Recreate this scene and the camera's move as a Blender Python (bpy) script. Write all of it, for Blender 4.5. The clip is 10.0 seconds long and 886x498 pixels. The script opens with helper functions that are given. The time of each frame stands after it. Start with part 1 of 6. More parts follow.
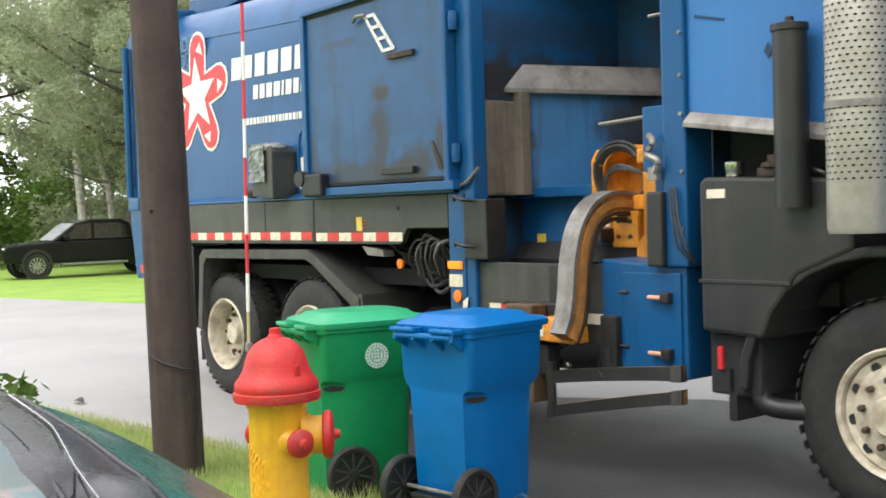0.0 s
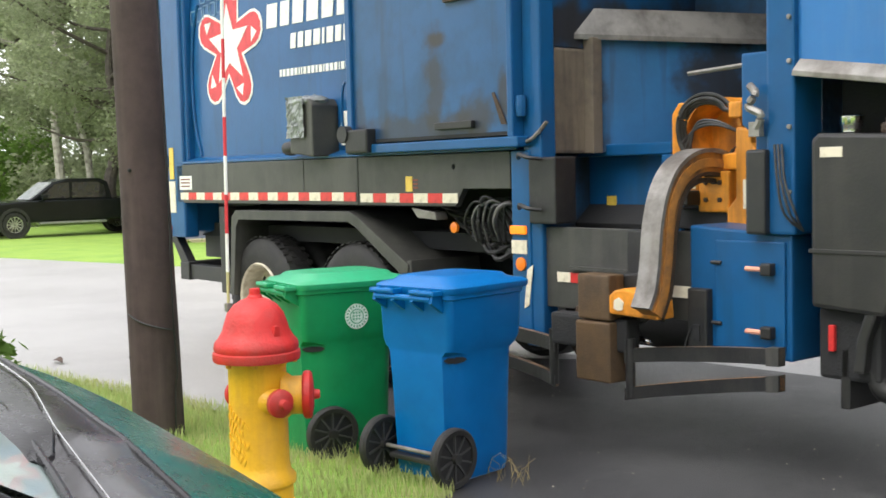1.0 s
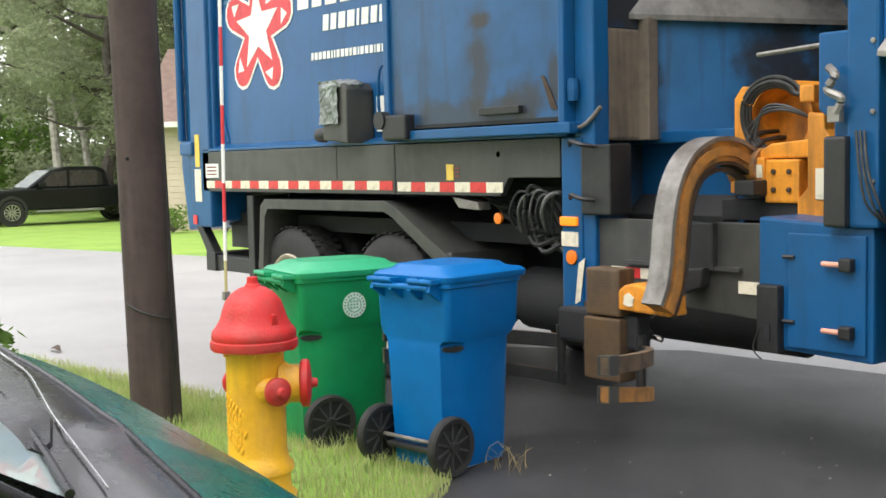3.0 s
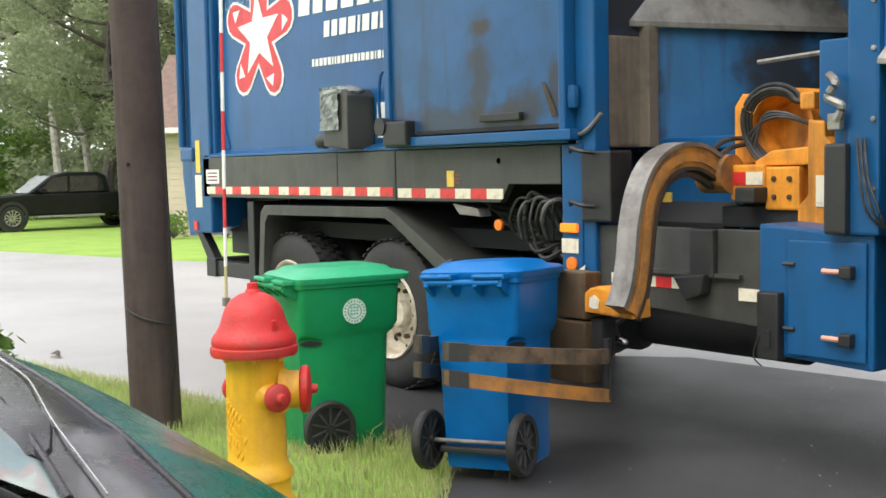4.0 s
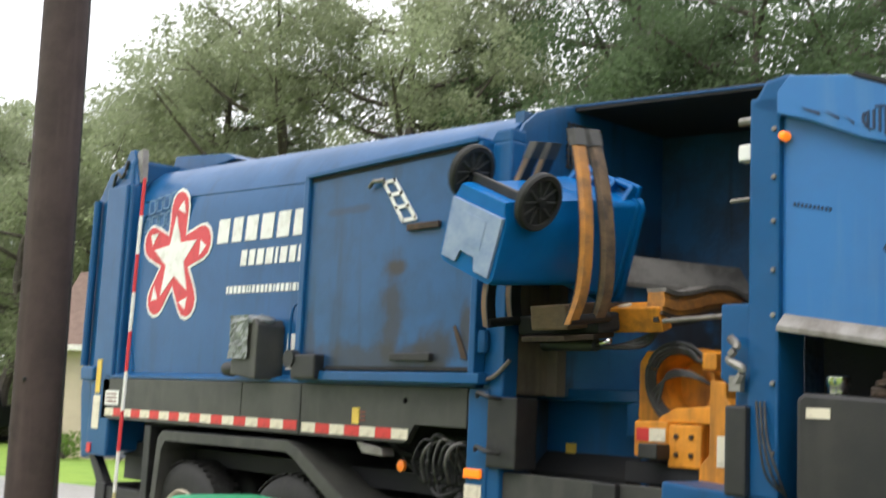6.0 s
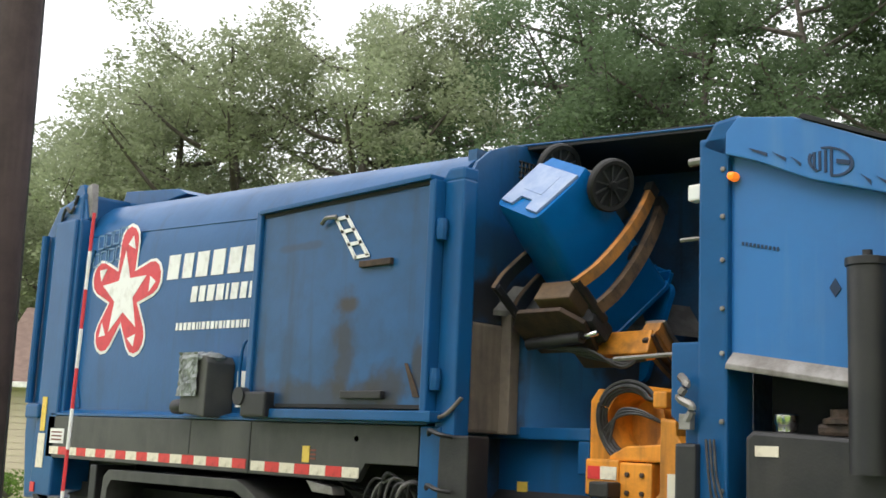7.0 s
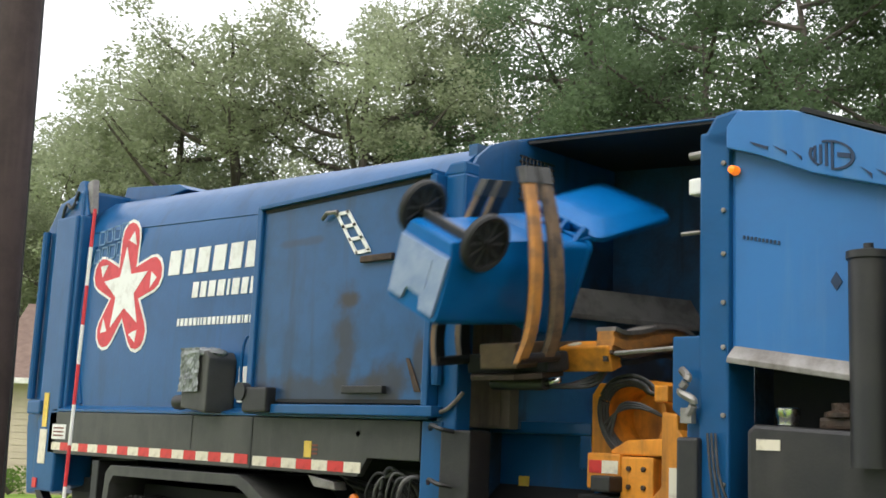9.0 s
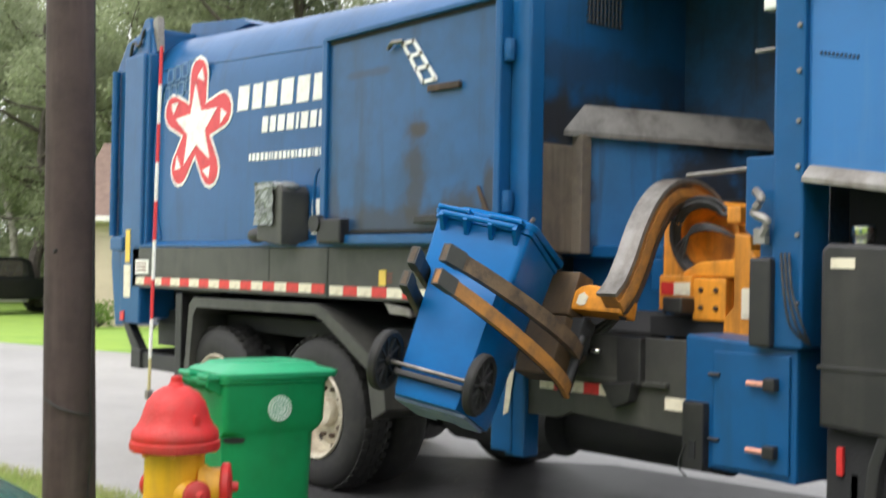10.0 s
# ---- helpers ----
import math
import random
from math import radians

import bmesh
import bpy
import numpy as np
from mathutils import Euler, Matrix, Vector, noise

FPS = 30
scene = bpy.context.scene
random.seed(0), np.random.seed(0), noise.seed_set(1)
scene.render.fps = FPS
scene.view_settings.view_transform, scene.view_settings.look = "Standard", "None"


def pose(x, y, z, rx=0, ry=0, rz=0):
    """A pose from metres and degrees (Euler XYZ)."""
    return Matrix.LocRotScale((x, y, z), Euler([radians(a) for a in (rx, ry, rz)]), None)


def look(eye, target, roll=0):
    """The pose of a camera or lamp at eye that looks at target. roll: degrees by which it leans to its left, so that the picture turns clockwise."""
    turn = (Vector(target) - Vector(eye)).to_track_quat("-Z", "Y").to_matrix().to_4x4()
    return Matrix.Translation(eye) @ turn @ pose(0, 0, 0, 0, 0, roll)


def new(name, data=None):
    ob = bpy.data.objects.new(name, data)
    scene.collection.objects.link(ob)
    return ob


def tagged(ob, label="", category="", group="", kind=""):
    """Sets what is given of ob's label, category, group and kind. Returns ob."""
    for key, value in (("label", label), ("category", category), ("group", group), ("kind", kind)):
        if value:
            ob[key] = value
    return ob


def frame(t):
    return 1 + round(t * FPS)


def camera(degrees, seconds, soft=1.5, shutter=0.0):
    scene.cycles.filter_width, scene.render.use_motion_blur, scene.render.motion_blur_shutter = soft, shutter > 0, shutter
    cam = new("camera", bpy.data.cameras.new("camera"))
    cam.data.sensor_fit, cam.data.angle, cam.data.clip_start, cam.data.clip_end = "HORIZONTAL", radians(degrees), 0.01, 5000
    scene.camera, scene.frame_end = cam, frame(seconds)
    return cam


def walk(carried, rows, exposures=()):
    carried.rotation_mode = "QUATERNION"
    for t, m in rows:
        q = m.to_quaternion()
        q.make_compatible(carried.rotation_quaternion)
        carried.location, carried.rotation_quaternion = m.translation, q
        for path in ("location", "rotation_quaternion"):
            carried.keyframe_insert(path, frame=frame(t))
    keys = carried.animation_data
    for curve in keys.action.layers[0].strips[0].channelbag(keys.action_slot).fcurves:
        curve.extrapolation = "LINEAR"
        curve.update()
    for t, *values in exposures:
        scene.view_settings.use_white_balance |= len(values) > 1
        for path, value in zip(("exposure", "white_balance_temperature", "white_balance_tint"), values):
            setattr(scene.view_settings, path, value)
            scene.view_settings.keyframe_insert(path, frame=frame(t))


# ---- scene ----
EYE = (9.064, -4.518, 1.530)


def aim(yaw, pitch, roll):
    return pose(*EYE, 90 + pitch, 0, yaw) @ pose(0, 0, 0, 0, 0, roll)


PATH = [(0, 53.07, -1.88, -1.67), (0.5, 52.47, -2.89, -1.40), (1, 52.13, -3.83, -1.34), (1.5, 52.04, -4.35, -1.23), (2, 51.96, -4.50, -1.17),
        (2.5, 51.99, -4.47, -1.22), (4, 52.04, -4.07, -1.10), (4.5, 51.90, -3.60, -0.97), (5, 51.22, -1.81, -0.26), (5.5, 49.80, 2.15, 1.06),
        (6, 47.70, 7.82, 2.67), (6.2, 46.84, 9.19, 2.83), (7.5, 45.28, 9.79, 2.65), (8, 45.34, 9.73, 2.64), (8.5, 45.35, 9.76, 2.56),
        (9, 45.43, 9.52, 2.46), (9.5, 46.44, 6.58, 1.98), (10, 48.63, 0.90, 1.09)]
cam = camera(42.04, 10.0, soft=1.6, shutter=0.4)
walk(cam, [(t, aim(a, b, c)) for t, a, b, c in PATH],
     exposures=[(0, 0.74), (4.7, 0.74), (5.4, 0.68), (6.2, 0.38), (7.3, 0.33), (9.2, 0.33), (10, 0.63)])

# ---- light: overcast sky ----
world = bpy.data.worlds.new("overcast_sky")
scene.world = world
world.use_nodes = True
wn = world.node_tree.nodes
wl = world.node_tree.links
wn.clear()
w_out = wn.new("ShaderNodeOutputWorld")
w_bg = wn.new("ShaderNodeBackground")
w_sky = wn.new("ShaderNodeTexSky")
w_sky.sky_type = "NISHITA"
w_sky.sun_disc = False
w_sky.sun_elevation = radians(55)
w_sky.sun_rotation = radians(150)
w_sky.dust_density = 4.0
w_mix = wn.new("ShaderNodeMixRGB")
w_mix.inputs["Fac"].default_value = 0.88
w_mix.inputs["Color2"].default_value = (10.3, 10.25, 10.65, 1)
wl.new(w_sky.outputs["Color"], w_mix.inputs["Color1"])
wl.new(w_mix.outputs["Color"], w_bg.inputs["Color"])
w_bg.inputs["Strength"].default_value = 0.138
wl.new(w_bg.outputs["Background"], w_out.inputs["Surface"])
sun_data = bpy.data.lights.new("sun", "SUN")
sun_data.energy = 1.5
sun_data.angle = radians(40)
sun_data.color = (1.0, 0.97, 0.92)
sun = new("sun", sun_data)
sun.matrix_world = look((3, -20, 30), (4, 0, 0))


# ---- materials ----
def mat(name, color, rough=0.6, metal=0.0, second=None, scale=6.0, amount=0.5, bump=0.0, bump_scale=80.0, streak=None,
        per_object=0.0, coat=0.0, detail=6.0, rough_vary=0.12):
    """A surface: a base colour, a second colour in patches, vertical streaks of dirt and fine relief."""
    m = bpy.data.materials.new(name)
    m.use_nodes = True
    nt = m.node_tree
    n, l = nt.nodes, nt.links
    bsdf = n["Principled BSDF"]
    bsdf.inputs["Metallic"].default_value = metal
    bsdf.inputs["Coat Weight"].default_value = coat
    co = n.new("ShaderNodeTexCoord")
    noise_a = n.new("ShaderNodeTexNoise")
    noise_a.inputs["Scale"].default_value = scale
    noise_a.inputs["Detail"].default_value = detail
    noise_a.inputs["Roughness"].default_value = 0.65
    l.new(co.outputs["Object"], noise_a.inputs["Vector"])
    ramp = n.new("ShaderNodeValToRGB")
    ramp.color_ramp.elements[0].position = 0.62 - amount * 0.4
    ramp.color_ramp.elements[1].position = 0.78 - amount * 0.25
    l.new(noise_a.outputs["Fac"], ramp.inputs["Fac"])
    mix = n.new("ShaderNodeMixRGB")
    mix.inputs["Color1"].default_value = (*color, 1)
    sec = second or tuple(c * 0.72 for c in color)
    mix.inputs["Color2"].default_value = (*sec, 1)
    l.new(ramp.outputs["Color"], mix.inputs["Fac"])
    last = mix.outputs["Color"]
    if streak:
        mapping = n.new("ShaderNodeMapping")
        mapping.inputs["Scale"].default_value = (9, 9, 0.8)
        l.new(co.outputs["Object"], mapping.inputs["Vector"])
        ns = n.new("ShaderNodeTexNoise")
        ns.inputs["Scale"].default_value = 1.0
        ns.inputs["Detail"].default_value = 5
        l.new(mapping.outputs["Vector"], ns.inputs["Vector"])
        r2 = n.new("ShaderNodeValToRGB")
        r2.color_ramp.elements[0].position = 0.54
        r2.color_ramp.elements[1].position = 0.74
        l.new(ns.outputs["Fac"], r2.inputs["Fac"])
        fac = n.new("ShaderNodeMath")
        fac.operation = "MULTIPLY"
        fac.inputs[1].default_value = streak[1]
        l.new(r2.outputs["Color"], fac.inputs[0])
        m2 = n.new("ShaderNodeMixRGB")
        m2.inputs["Color2"].default_value = (*streak[0], 1)
        l.new(fac.outputs["Value"], m2.inputs["Fac"])
        l.new(last, m2.inputs["Color1"])
        last = m2.outputs["Color"]
    if per_object:
        info = n.new("ShaderNodeObjectInfo")
        geo = n.new("ShaderNodeNewGeometry")
        add = n.new("ShaderNodeMath")
        add.operation = "ADD"
        l.new(info.outputs["Random"], add.inputs[0])
        l.new(geo.outputs["Random Per Island"], add.inputs[1])
        mr = n.new("ShaderNodeMapRange")
        mr.inputs["From Max"].default_value = 2.0
        mr.inputs["To Min"].default_value = 1 - per_object
        mr.inputs["To Max"].default_value = 1 + per_object
        l.new(add.outputs["Value"], mr.inputs["Value"])
        hsv = n.new("ShaderNodeHueSaturation")
        l.new(mr.outputs["Result"], hsv.inputs["Value"])
        l.new(last, hsv.inputs["Color"])
        last = hsv.outputs["Color"]
    l.new(last, bsdf.inputs["Base Color"])
    rr = n.new("ShaderNodeMapRange")
    rr.inputs["To Min"].default_value = max(0.03, rough - rough_vary)
    rr.inputs["To Max"].default_value = min(1.0, rough + rough_vary)
    l.new(noise_a.outputs["Fac"], rr.inputs["Value"])
    l.new(rr.outputs["Result"], bsdf.inputs["Roughness"])
    if bump:
        nb = n.new("ShaderNodeTexNoise")
        nb.inputs["Scale"].default_value = bump_scale
        nb.inputs["Detail"].default_value = 4
        l.new(co.outputs["Object"], nb.inputs["Vector"])
        b = n.new("ShaderNodeBump")
        b.inputs["Strength"].default_value = bump
        b.inputs["Distance"].default_value = 0.02
        l.new(nb.outputs["Fac"], b.inputs["Height"])
        l.new(b.outputs["Normal"], bsdf.inputs["Normal"])
    return m


def leafy(m, share_=0.4):
    """Lets light through thin leaves, which shine little."""
    n, l = m.node_tree.nodes, m.node_tree.links
    bsdf, out = n["Principled BSDF"], n["Material Output"]
    bsdf.inputs["Specular IOR Level"].default_value = 0.12
    tr = n.new("ShaderNodeBsdfTranslucent")
    l.new(bsdf.inputs["Base Color"].links[0].from_socket, tr.inputs["Color"])
    mixer = n.new("ShaderNodeMixShader")
    mixer.inputs["Fac"].default_value = share_
    l.new(bsdf.outputs["BSDF"], mixer.inputs[1])
    l.new(tr.outputs["BSDF"], mixer.inputs[2])
    l.new(mixer.outputs["Shader"], out.inputs["Surface"])


def glow(name, color, strength):
    m = bpy.data.materials.new(name)
    m.use_nodes = True
    b = m.node_tree.nodes["Principled BSDF"]
    b.inputs["Base Color"].default_value = (*color, 1)
    b.inputs["Emission Color"].default_value = (*color, 1)
    b.inputs["Emission Strength"].default_value = strength
    b.inputs["Roughness"].default_value = 0.3
    return m


def stains(m, spots, color=(0.026, 0.022, 0.018)):
    """Rust and grime spots with a shape of their own: (x, z, half width, half height, share) in the thing's space."""
    n, l = m.node_tree.nodes, m.node_tree.links
    bsdf = n["Principled BSDF"]
    last = bsdf.inputs["Base Color"].links[0].from_socket
    co = n.new("ShaderNodeTexCoord")
    wob = n.new("ShaderNodeTexNoise")
    wob.inputs["Scale"].default_value = 7.0
    wob.inputs["Detail"].default_value = 6
    l.new(co.outputs["Object"], wob.inputs["Vector"])
    for x, z, hw, hh, part_ in spots:
        mp = n.new("ShaderNodeMapping")
        mp.inputs["Location"].default_value = (-x / hw, 0, -z / hh)
        mp.inputs["Scale"].default_value = (1 / hw, 0, 1 / hh)
        l.new(co.outputs["Object"], mp.inputs["Vector"])
        ln = n.new("ShaderNodeVectorMath")
        ln.operation = "LENGTH"
        l.new(mp.outputs["Vector"], ln.inputs[0])
        ad = n.new("ShaderNodeMath")
        ad.operation = "MULTIPLY_ADD"
        ad.inputs[1].default_value = 1.7
        l.new(wob.outputs["Fac"], ad.inputs[0])
        l.new(ln.outputs["Value"], ad.inputs[2])
        mr = n.new("ShaderNodeMapRange")
        mr.interpolation_type = "SMOOTHSTEP"
        mr.inputs["From Min"].default_value = 1.25
        mr.inputs["From Max"].default_value = 2.05
        mr.inputs["To Min"].default_value = part_
        mr.inputs["To Max"].default_value = 0.0
        l.new(ad.outputs["Value"], mr.inputs["Value"])
        mx = n.new("ShaderNodeMixRGB")
        mx.inputs["Color2"].default_value = (*color, 1)
        l.new(mr.outputs["Result"], mx.inputs["Fac"])
        l.new(last, mx.inputs["Color1"])
        last = mx.outputs["Color"]
    l.new(last, bsdf.inputs["Base Color"])
    return m


M = {}
M["hopper"] = mat("grimy_hopper_steel", (0.016, 0.085, 0.19), 0.5, second=(0.022, 0.023, 0.025), scale=1.5, amount=0.6, streak=((0.014, 0.013, 0.012), 0.85), bump=0.2, bump_scale=30)
M["blue"] = mat("truck_blue_paint", (0.006, 0.082, 0.225), 0.36, second=(0.008, 0.070, 0.185), scale=2.2, amount=0.5,
                streak=((0.012, 0.048, 0.10), 0.4), bump=0.05, bump_scale=30, coat=0.08)
M["blue"].node_tree.nodes["Principled BSDF"].inputs["Specular IOR Level"].default_value = 0.3
M["blue_dirty"] = mat("truck_blue_grimy", (0.008, 0.078, 0.205), 0.42, second=(0.010, 0.062, 0.15), scale=2.6, amount=0.42,
                      streak=((0.016, 0.030, 0.045), 0.5), bump=0.05, bump_scale=14)
stains(M["blue_dirty"], [(3.76, 2.08, 0.13, 0.36, 0.75), (3.78, 2.34, 0.10, 0.06, 0.9), (3.62, 1.80, 0.85, 0.11, 0.7), (4.16, 1.84, 0.22, 0.16, 0.8), (4.40, 1.94, 0.06, 0.2, 0.8),
                         (2.92, 1.9, 0.06, 0.22, 0.5), (3.3, 2.75, 0.3, 0.03, 0.4)])
M["blue_bright"] = mat("hopper_cover_blue", (0.026, 0.155, 0.41), 0.42, second=(0.03, 0.135, 0.35), scale=1.6, amount=0.5,
                       streak=((0.10, 0.22, 0.38), 0.4), bump=0.05, bump_scale=20)
M["hopper_panel"] = stains(mat("hopper_panel_blue", (0.024, 0.14, 0.33), 0.45, second=(0.022, 0.11, 0.25), scale=2.0, bump=0.1, bump_scale=30, streak=((0.03, 0.026, 0.022), 0.75)),
                            [(5.05, 1.95, 0.16, 0.5, 0.9), (5.25, 1.95, 0.14, 0.6, 0.95), (4.62, 1.8, 0.06, 0.5, 0.8)], (0.022, 0.019, 0.016))
M["blue_grimy_plate"] = stains(mat("end_plate_blue", (0.008, 0.080, 0.21), 0.42, second=(0.010, 0.065, 0.16), scale=2.2, bump=0.06, bump_scale=30, streak=((0.014, 0.03, 0.05), 0.5)),
                               [(4.6, 2.36, 3.0, 0.2, 0.9), (4.6, 2.7, 3.0, 0.12, 0.4)])
M["skirt"] = mat("grey_skirt_paint", (0.052, 0.052, 0.046), 0.5, second=(0.035, 0.035, 0.033), scale=3, amount=0.5,
                 streak=((0.085, 0.08, 0.07), 0.5), bump=0.08, bump_scale=60)
M["black"] = mat("black_steel", (0.014, 0.014, 0.015), 0.5, second=(0.03, 0.029, 0.027), scale=5, amount=0.45, bump=0.1)
M["tank"] = mat("black_tank_paint", (0.022, 0.022, 0.023), 0.42, second=(0.035, 0.033, 0.031), scale=3, amount=0.4, bump=0.05,
                streak=((0.05, 0.048, 0.045), 0.4))
# Near-black for grimy parts, and for shade painted under and inside the truck.
M["dark"] = mat("dark_grime_and_shade", (0.012, 0.013, 0.015), 0.8, second=(0.02, 0.02, 0.02), scale=4, bump=0.2)
M["steel"] = mat("worn_steel", (0.29, 0.275, 0.255), 0.42, 0.3, second=(0.14, 0.128, 0.115), scale=5, amount=0.6,
                 streak=((0.10, 0.07, 0.05), 0.5), bump=0.1)
M["steel_grimy"] = mat("grimy_bare_steel", (0.21, 0.203, 0.19), 0.5, 0.2, second=(0.10, 0.095, 0.088), scale=3.5, amount=0.5,
                       streak=((0.045, 0.038, 0.032), 0.7), bump=0.1)
M["rust"] = mat("rusty_steel", (0.075, 0.045, 0.028), 0.7, 0.2, second=(0.035, 0.026, 0.02), scale=9, amount=0.6, bump=0.25,
                streak=((0.16, 0.10, 0.06), 0.4))
M["arm"] = mat("arm_yellow_paint", (0.78, 0.30, 0.025), 0.5, second=(0.44, 0.17, 0.022), scale=5, amount=0.5,
               streak=((0.075, 0.042, 0.018), 0.75), bump=0.06)
M["arm_worn"] = mat("worn_arm_paint", (0.50, 0.21, 0.04), 0.5, second=(0.16, 0.095, 0.055), scale=7, amount=0.6, streak=((0.06, 0.045, 0.035), 0.7), bump=0.1)
M["brown_steel"] = mat("brown_grimy_steel", (0.115, 0.070, 0.034), 0.6, 0.15, second=(0.075, 0.05, 0.03), scale=6, amount=0.55, streak=((0.22, 0.15, 0.08), 0.4), bump=0.15)
M["trim_silver"] = mat("silver_trim", (0.62, 0.62, 0.62), 0.25, 0.8)
M["scraped"] = mat("scraped_brown_steel", (0.20, 0.165, 0.125), 0.6, 0.1, second=(0.12, 0.10, 0.085), scale=4, amount=0.5, streak=((0.06, 0.05, 0.042), 0.7), bump=0.1)
M["belt"] = mat("worn_orange_belt", (0.52, 0.22, 0.045), 0.6, second=(0.26, 0.13, 0.05), scale=9, amount=0.55, bump=0.15)
M["beltgrey"] = mat("worn_grey_belt", (0.20, 0.13, 0.075), 0.6, 0.2, second=(0.07, 0.055, 0.045), scale=9, amount=0.55, bump=0.15)
M["rubber"] = mat("black_rubber", (0.013, 0.013, 0.013), 0.72, second=(0.028, 0.027, 0.025), scale=12, amount=0.5, bump=0.15)
M["hose"] = mat("hydraulic_hose", (0.025, 0.025, 0.026), 0.5, second=(0.06, 0.06, 0.06), scale=18, amount=0.4, bump=0.1)
M["hose_grey"] = mat("dusty_grey_hose", (0.16, 0.155, 0.15), 0.55, second=(0.08, 0.078, 0.075), scale=14, bump=0.15)
M["rim"] = mat("cream_wheel_rim", (0.60, 0.55, 0.43), 0.5, second=(0.34, 0.29, 0.21), scale=8, amount=0.5, bump=0.08,
               streak=((0.14, 0.10, 0.07), 0.5))
M["chrome"] = mat("chrome", (0.75, 0.74, 0.72), 0.22, 1.0, second=(0.55, 0.52, 0.48), scale=10, bump=0.03)
M["guard"] = mat("stack_guard_steel", (0.52, 0.49, 0.45), 0.5, 0.45, second=(0.40, 0.36, 0.31), scale=6, amount=0.5, bump=0.05)
M["spoke"] = mat("grey_wheel_plastic", (0.055, 0.055, 0.056), 0.5, second=(0.04, 0.04, 0.04), scale=15)
M["red_tape"] = mat("red_reflective_tape", (0.62, 0.03, 0.03), 0.4, scale=20, amount=0.3)
M["white_tape"] = mat("cream_reflective_tape", (0.72, 0.66, 0.52), 0.4, second=(0.5, 0.44, 0.33), scale=20, amount=0.3)
M["white"] = mat("white_vinyl", (0.78, 0.78, 0.75), 0.45, second=(0.6, 0.58, 0.54), scale=9, amount=0.3)
M["red"] = mat("red_vinyl", (0.60, 0.035, 0.045), 0.45, scale=9, amount=0.3)
M["navy"] = mat("dark_blue_vinyl", (0.01, 0.03, 0.075), 0.45, scale=9, amount=0.3)
M["yellow_label"] = mat("yellow_label", (0.75, 0.52, 0.08), 0.5, scale=20, amount=0.3)
M["brown_ink"] = mat("brown_ink", (0.22, 0.06, 0.04), 0.6)
M["amber"] = glow("amber_lamp", (1.0, 0.22, 0.01), 0.55)
M["orange_lens"] = mat("orange_reflector", (0.9, 0.22, 0.02), 0.25)
M["copper"] = mat("pink_lever_grip", (0.75, 0.36, 0.25), 0.5)
M["plastic_wrap"] = mat("grey_plastic_wrap", (0.30, 0.32, 0.32), 0.18, second=(0.12, 0.13, 0.13), scale=7, amount=0.6, bump=0.9, bump_scale=14)
M["cart_blue"] = mat("blue_cart_plastic", (0.0006, 0.125, 0.38), 0.34, second=(0.0006, 0.110, 0.335), scale=5, amount=0.5, bump=0.06, bump_scale=220)
M["cart_green"] = mat("green_cart_plastic", (0.008, 0.24, 0.085), 0.38, second=(0.008, 0.20, 0.07), scale=5, amount=0.5, bump=0.06, bump_scale=220,
                      streak=((0.02, 0.16, 0.07), 0.4))
# Paler than the cart bodies: the sky's sheen on the bottom is in the colour.
M["cart_base"] = mat("sky_sheen_cart_base_plastic", (0.20, 0.28, 0.46), 0.4, second=(0.30, 0.37, 0.52), scale=7, amount=0.6, bump=0.06, bump_scale=120)
M["cart_base_green"] = mat("sky_sheen_green_base_plastic", (0.10, 0.28, 0.16), 0.5, scale=7, bump=0.06)
for key in ("cart_blue", "cart_green"):
    M[key].node_tree.nodes["Principled BSDF"].inputs["Specular IOR Level"].default_value = 0.25
M["lid_green"] = mat("green_lid_plastic", (0.018, 0.34, 0.15), 0.34, second=(0.02, 0.30, 0.13), scale=6, amount=0.5, bump=0.05, bump_scale=200)
M["sticker"] = mat("white_seal_sticker", (0.66, 0.74, 0.68), 0.5, second=(0.4, 0.55, 0.46), scale=40, amount=0.4)
M["sticker_ink"] = mat("seal_print", (0.12, 0.36, 0.22), 0.5)
M["hyd_yellow"] = mat("hydrant_yellow_paint", (0.80, 0.43, 0.02), 0.42, second=(0.68, 0.35, 0.03), scale=7, amount=0.4, bump=0.18, bump_scale=60,
                      streak=((0.42, 0.22, 0.05), 0.45))
M["hyd_red"] = mat("hydrant_red_paint", (0.55, 0.018, 0.016), 0.55, second=(0.40, 0.03, 0.026), scale=8, amount=0.45, bump=0.18, bump_scale=70,
                   streak=((0.40, 0.08, 0.06), 0.35))
M["pole"] = mat("creosoted_pole_wood", (0.055, 0.034, 0.032), 0.8, second=(0.038, 0.024, 0.023), scale=5, amount=0.5,
                streak=((0.085, 0.058, 0.054), 0.75), bump=0.12, bump_scale=30)
# Part of the wet road's sky glare is painted into this light grey.
M["asphalt"] = mat("wet_asphalt_with_glare", (0.38, 0.372, 0.365), 0.34, second=(0.31, 0.303, 0.297), scale=0.35, amount=0.5, bump=0.35, bump_scale=160)
# Dark asphalt; its colour also carries the shade beneath the truck.
M["apron"] = mat("dark_asphalt_and_truck_shade", (0.050, 0.050, 0.051), 0.42, second=(0.034, 0.034, 0.035), scale=1.2, amount=0.5, bump=0.5, bump_scale=150)
M["lawn"] = mat("mown_lawn", (0.24, 0.37, 0.05), 0.85, second=(0.17, 0.30, 0.045), scale=0.9, amount=0.5, bump=0.6, bump_scale=60)
M["grass"] = mat("verge_grass_blades", (0.38, 0.46, 0.17), 0.6, second=(0.46, 0.43, 0.22), scale=3, amount=0.5, per_object=0.35)
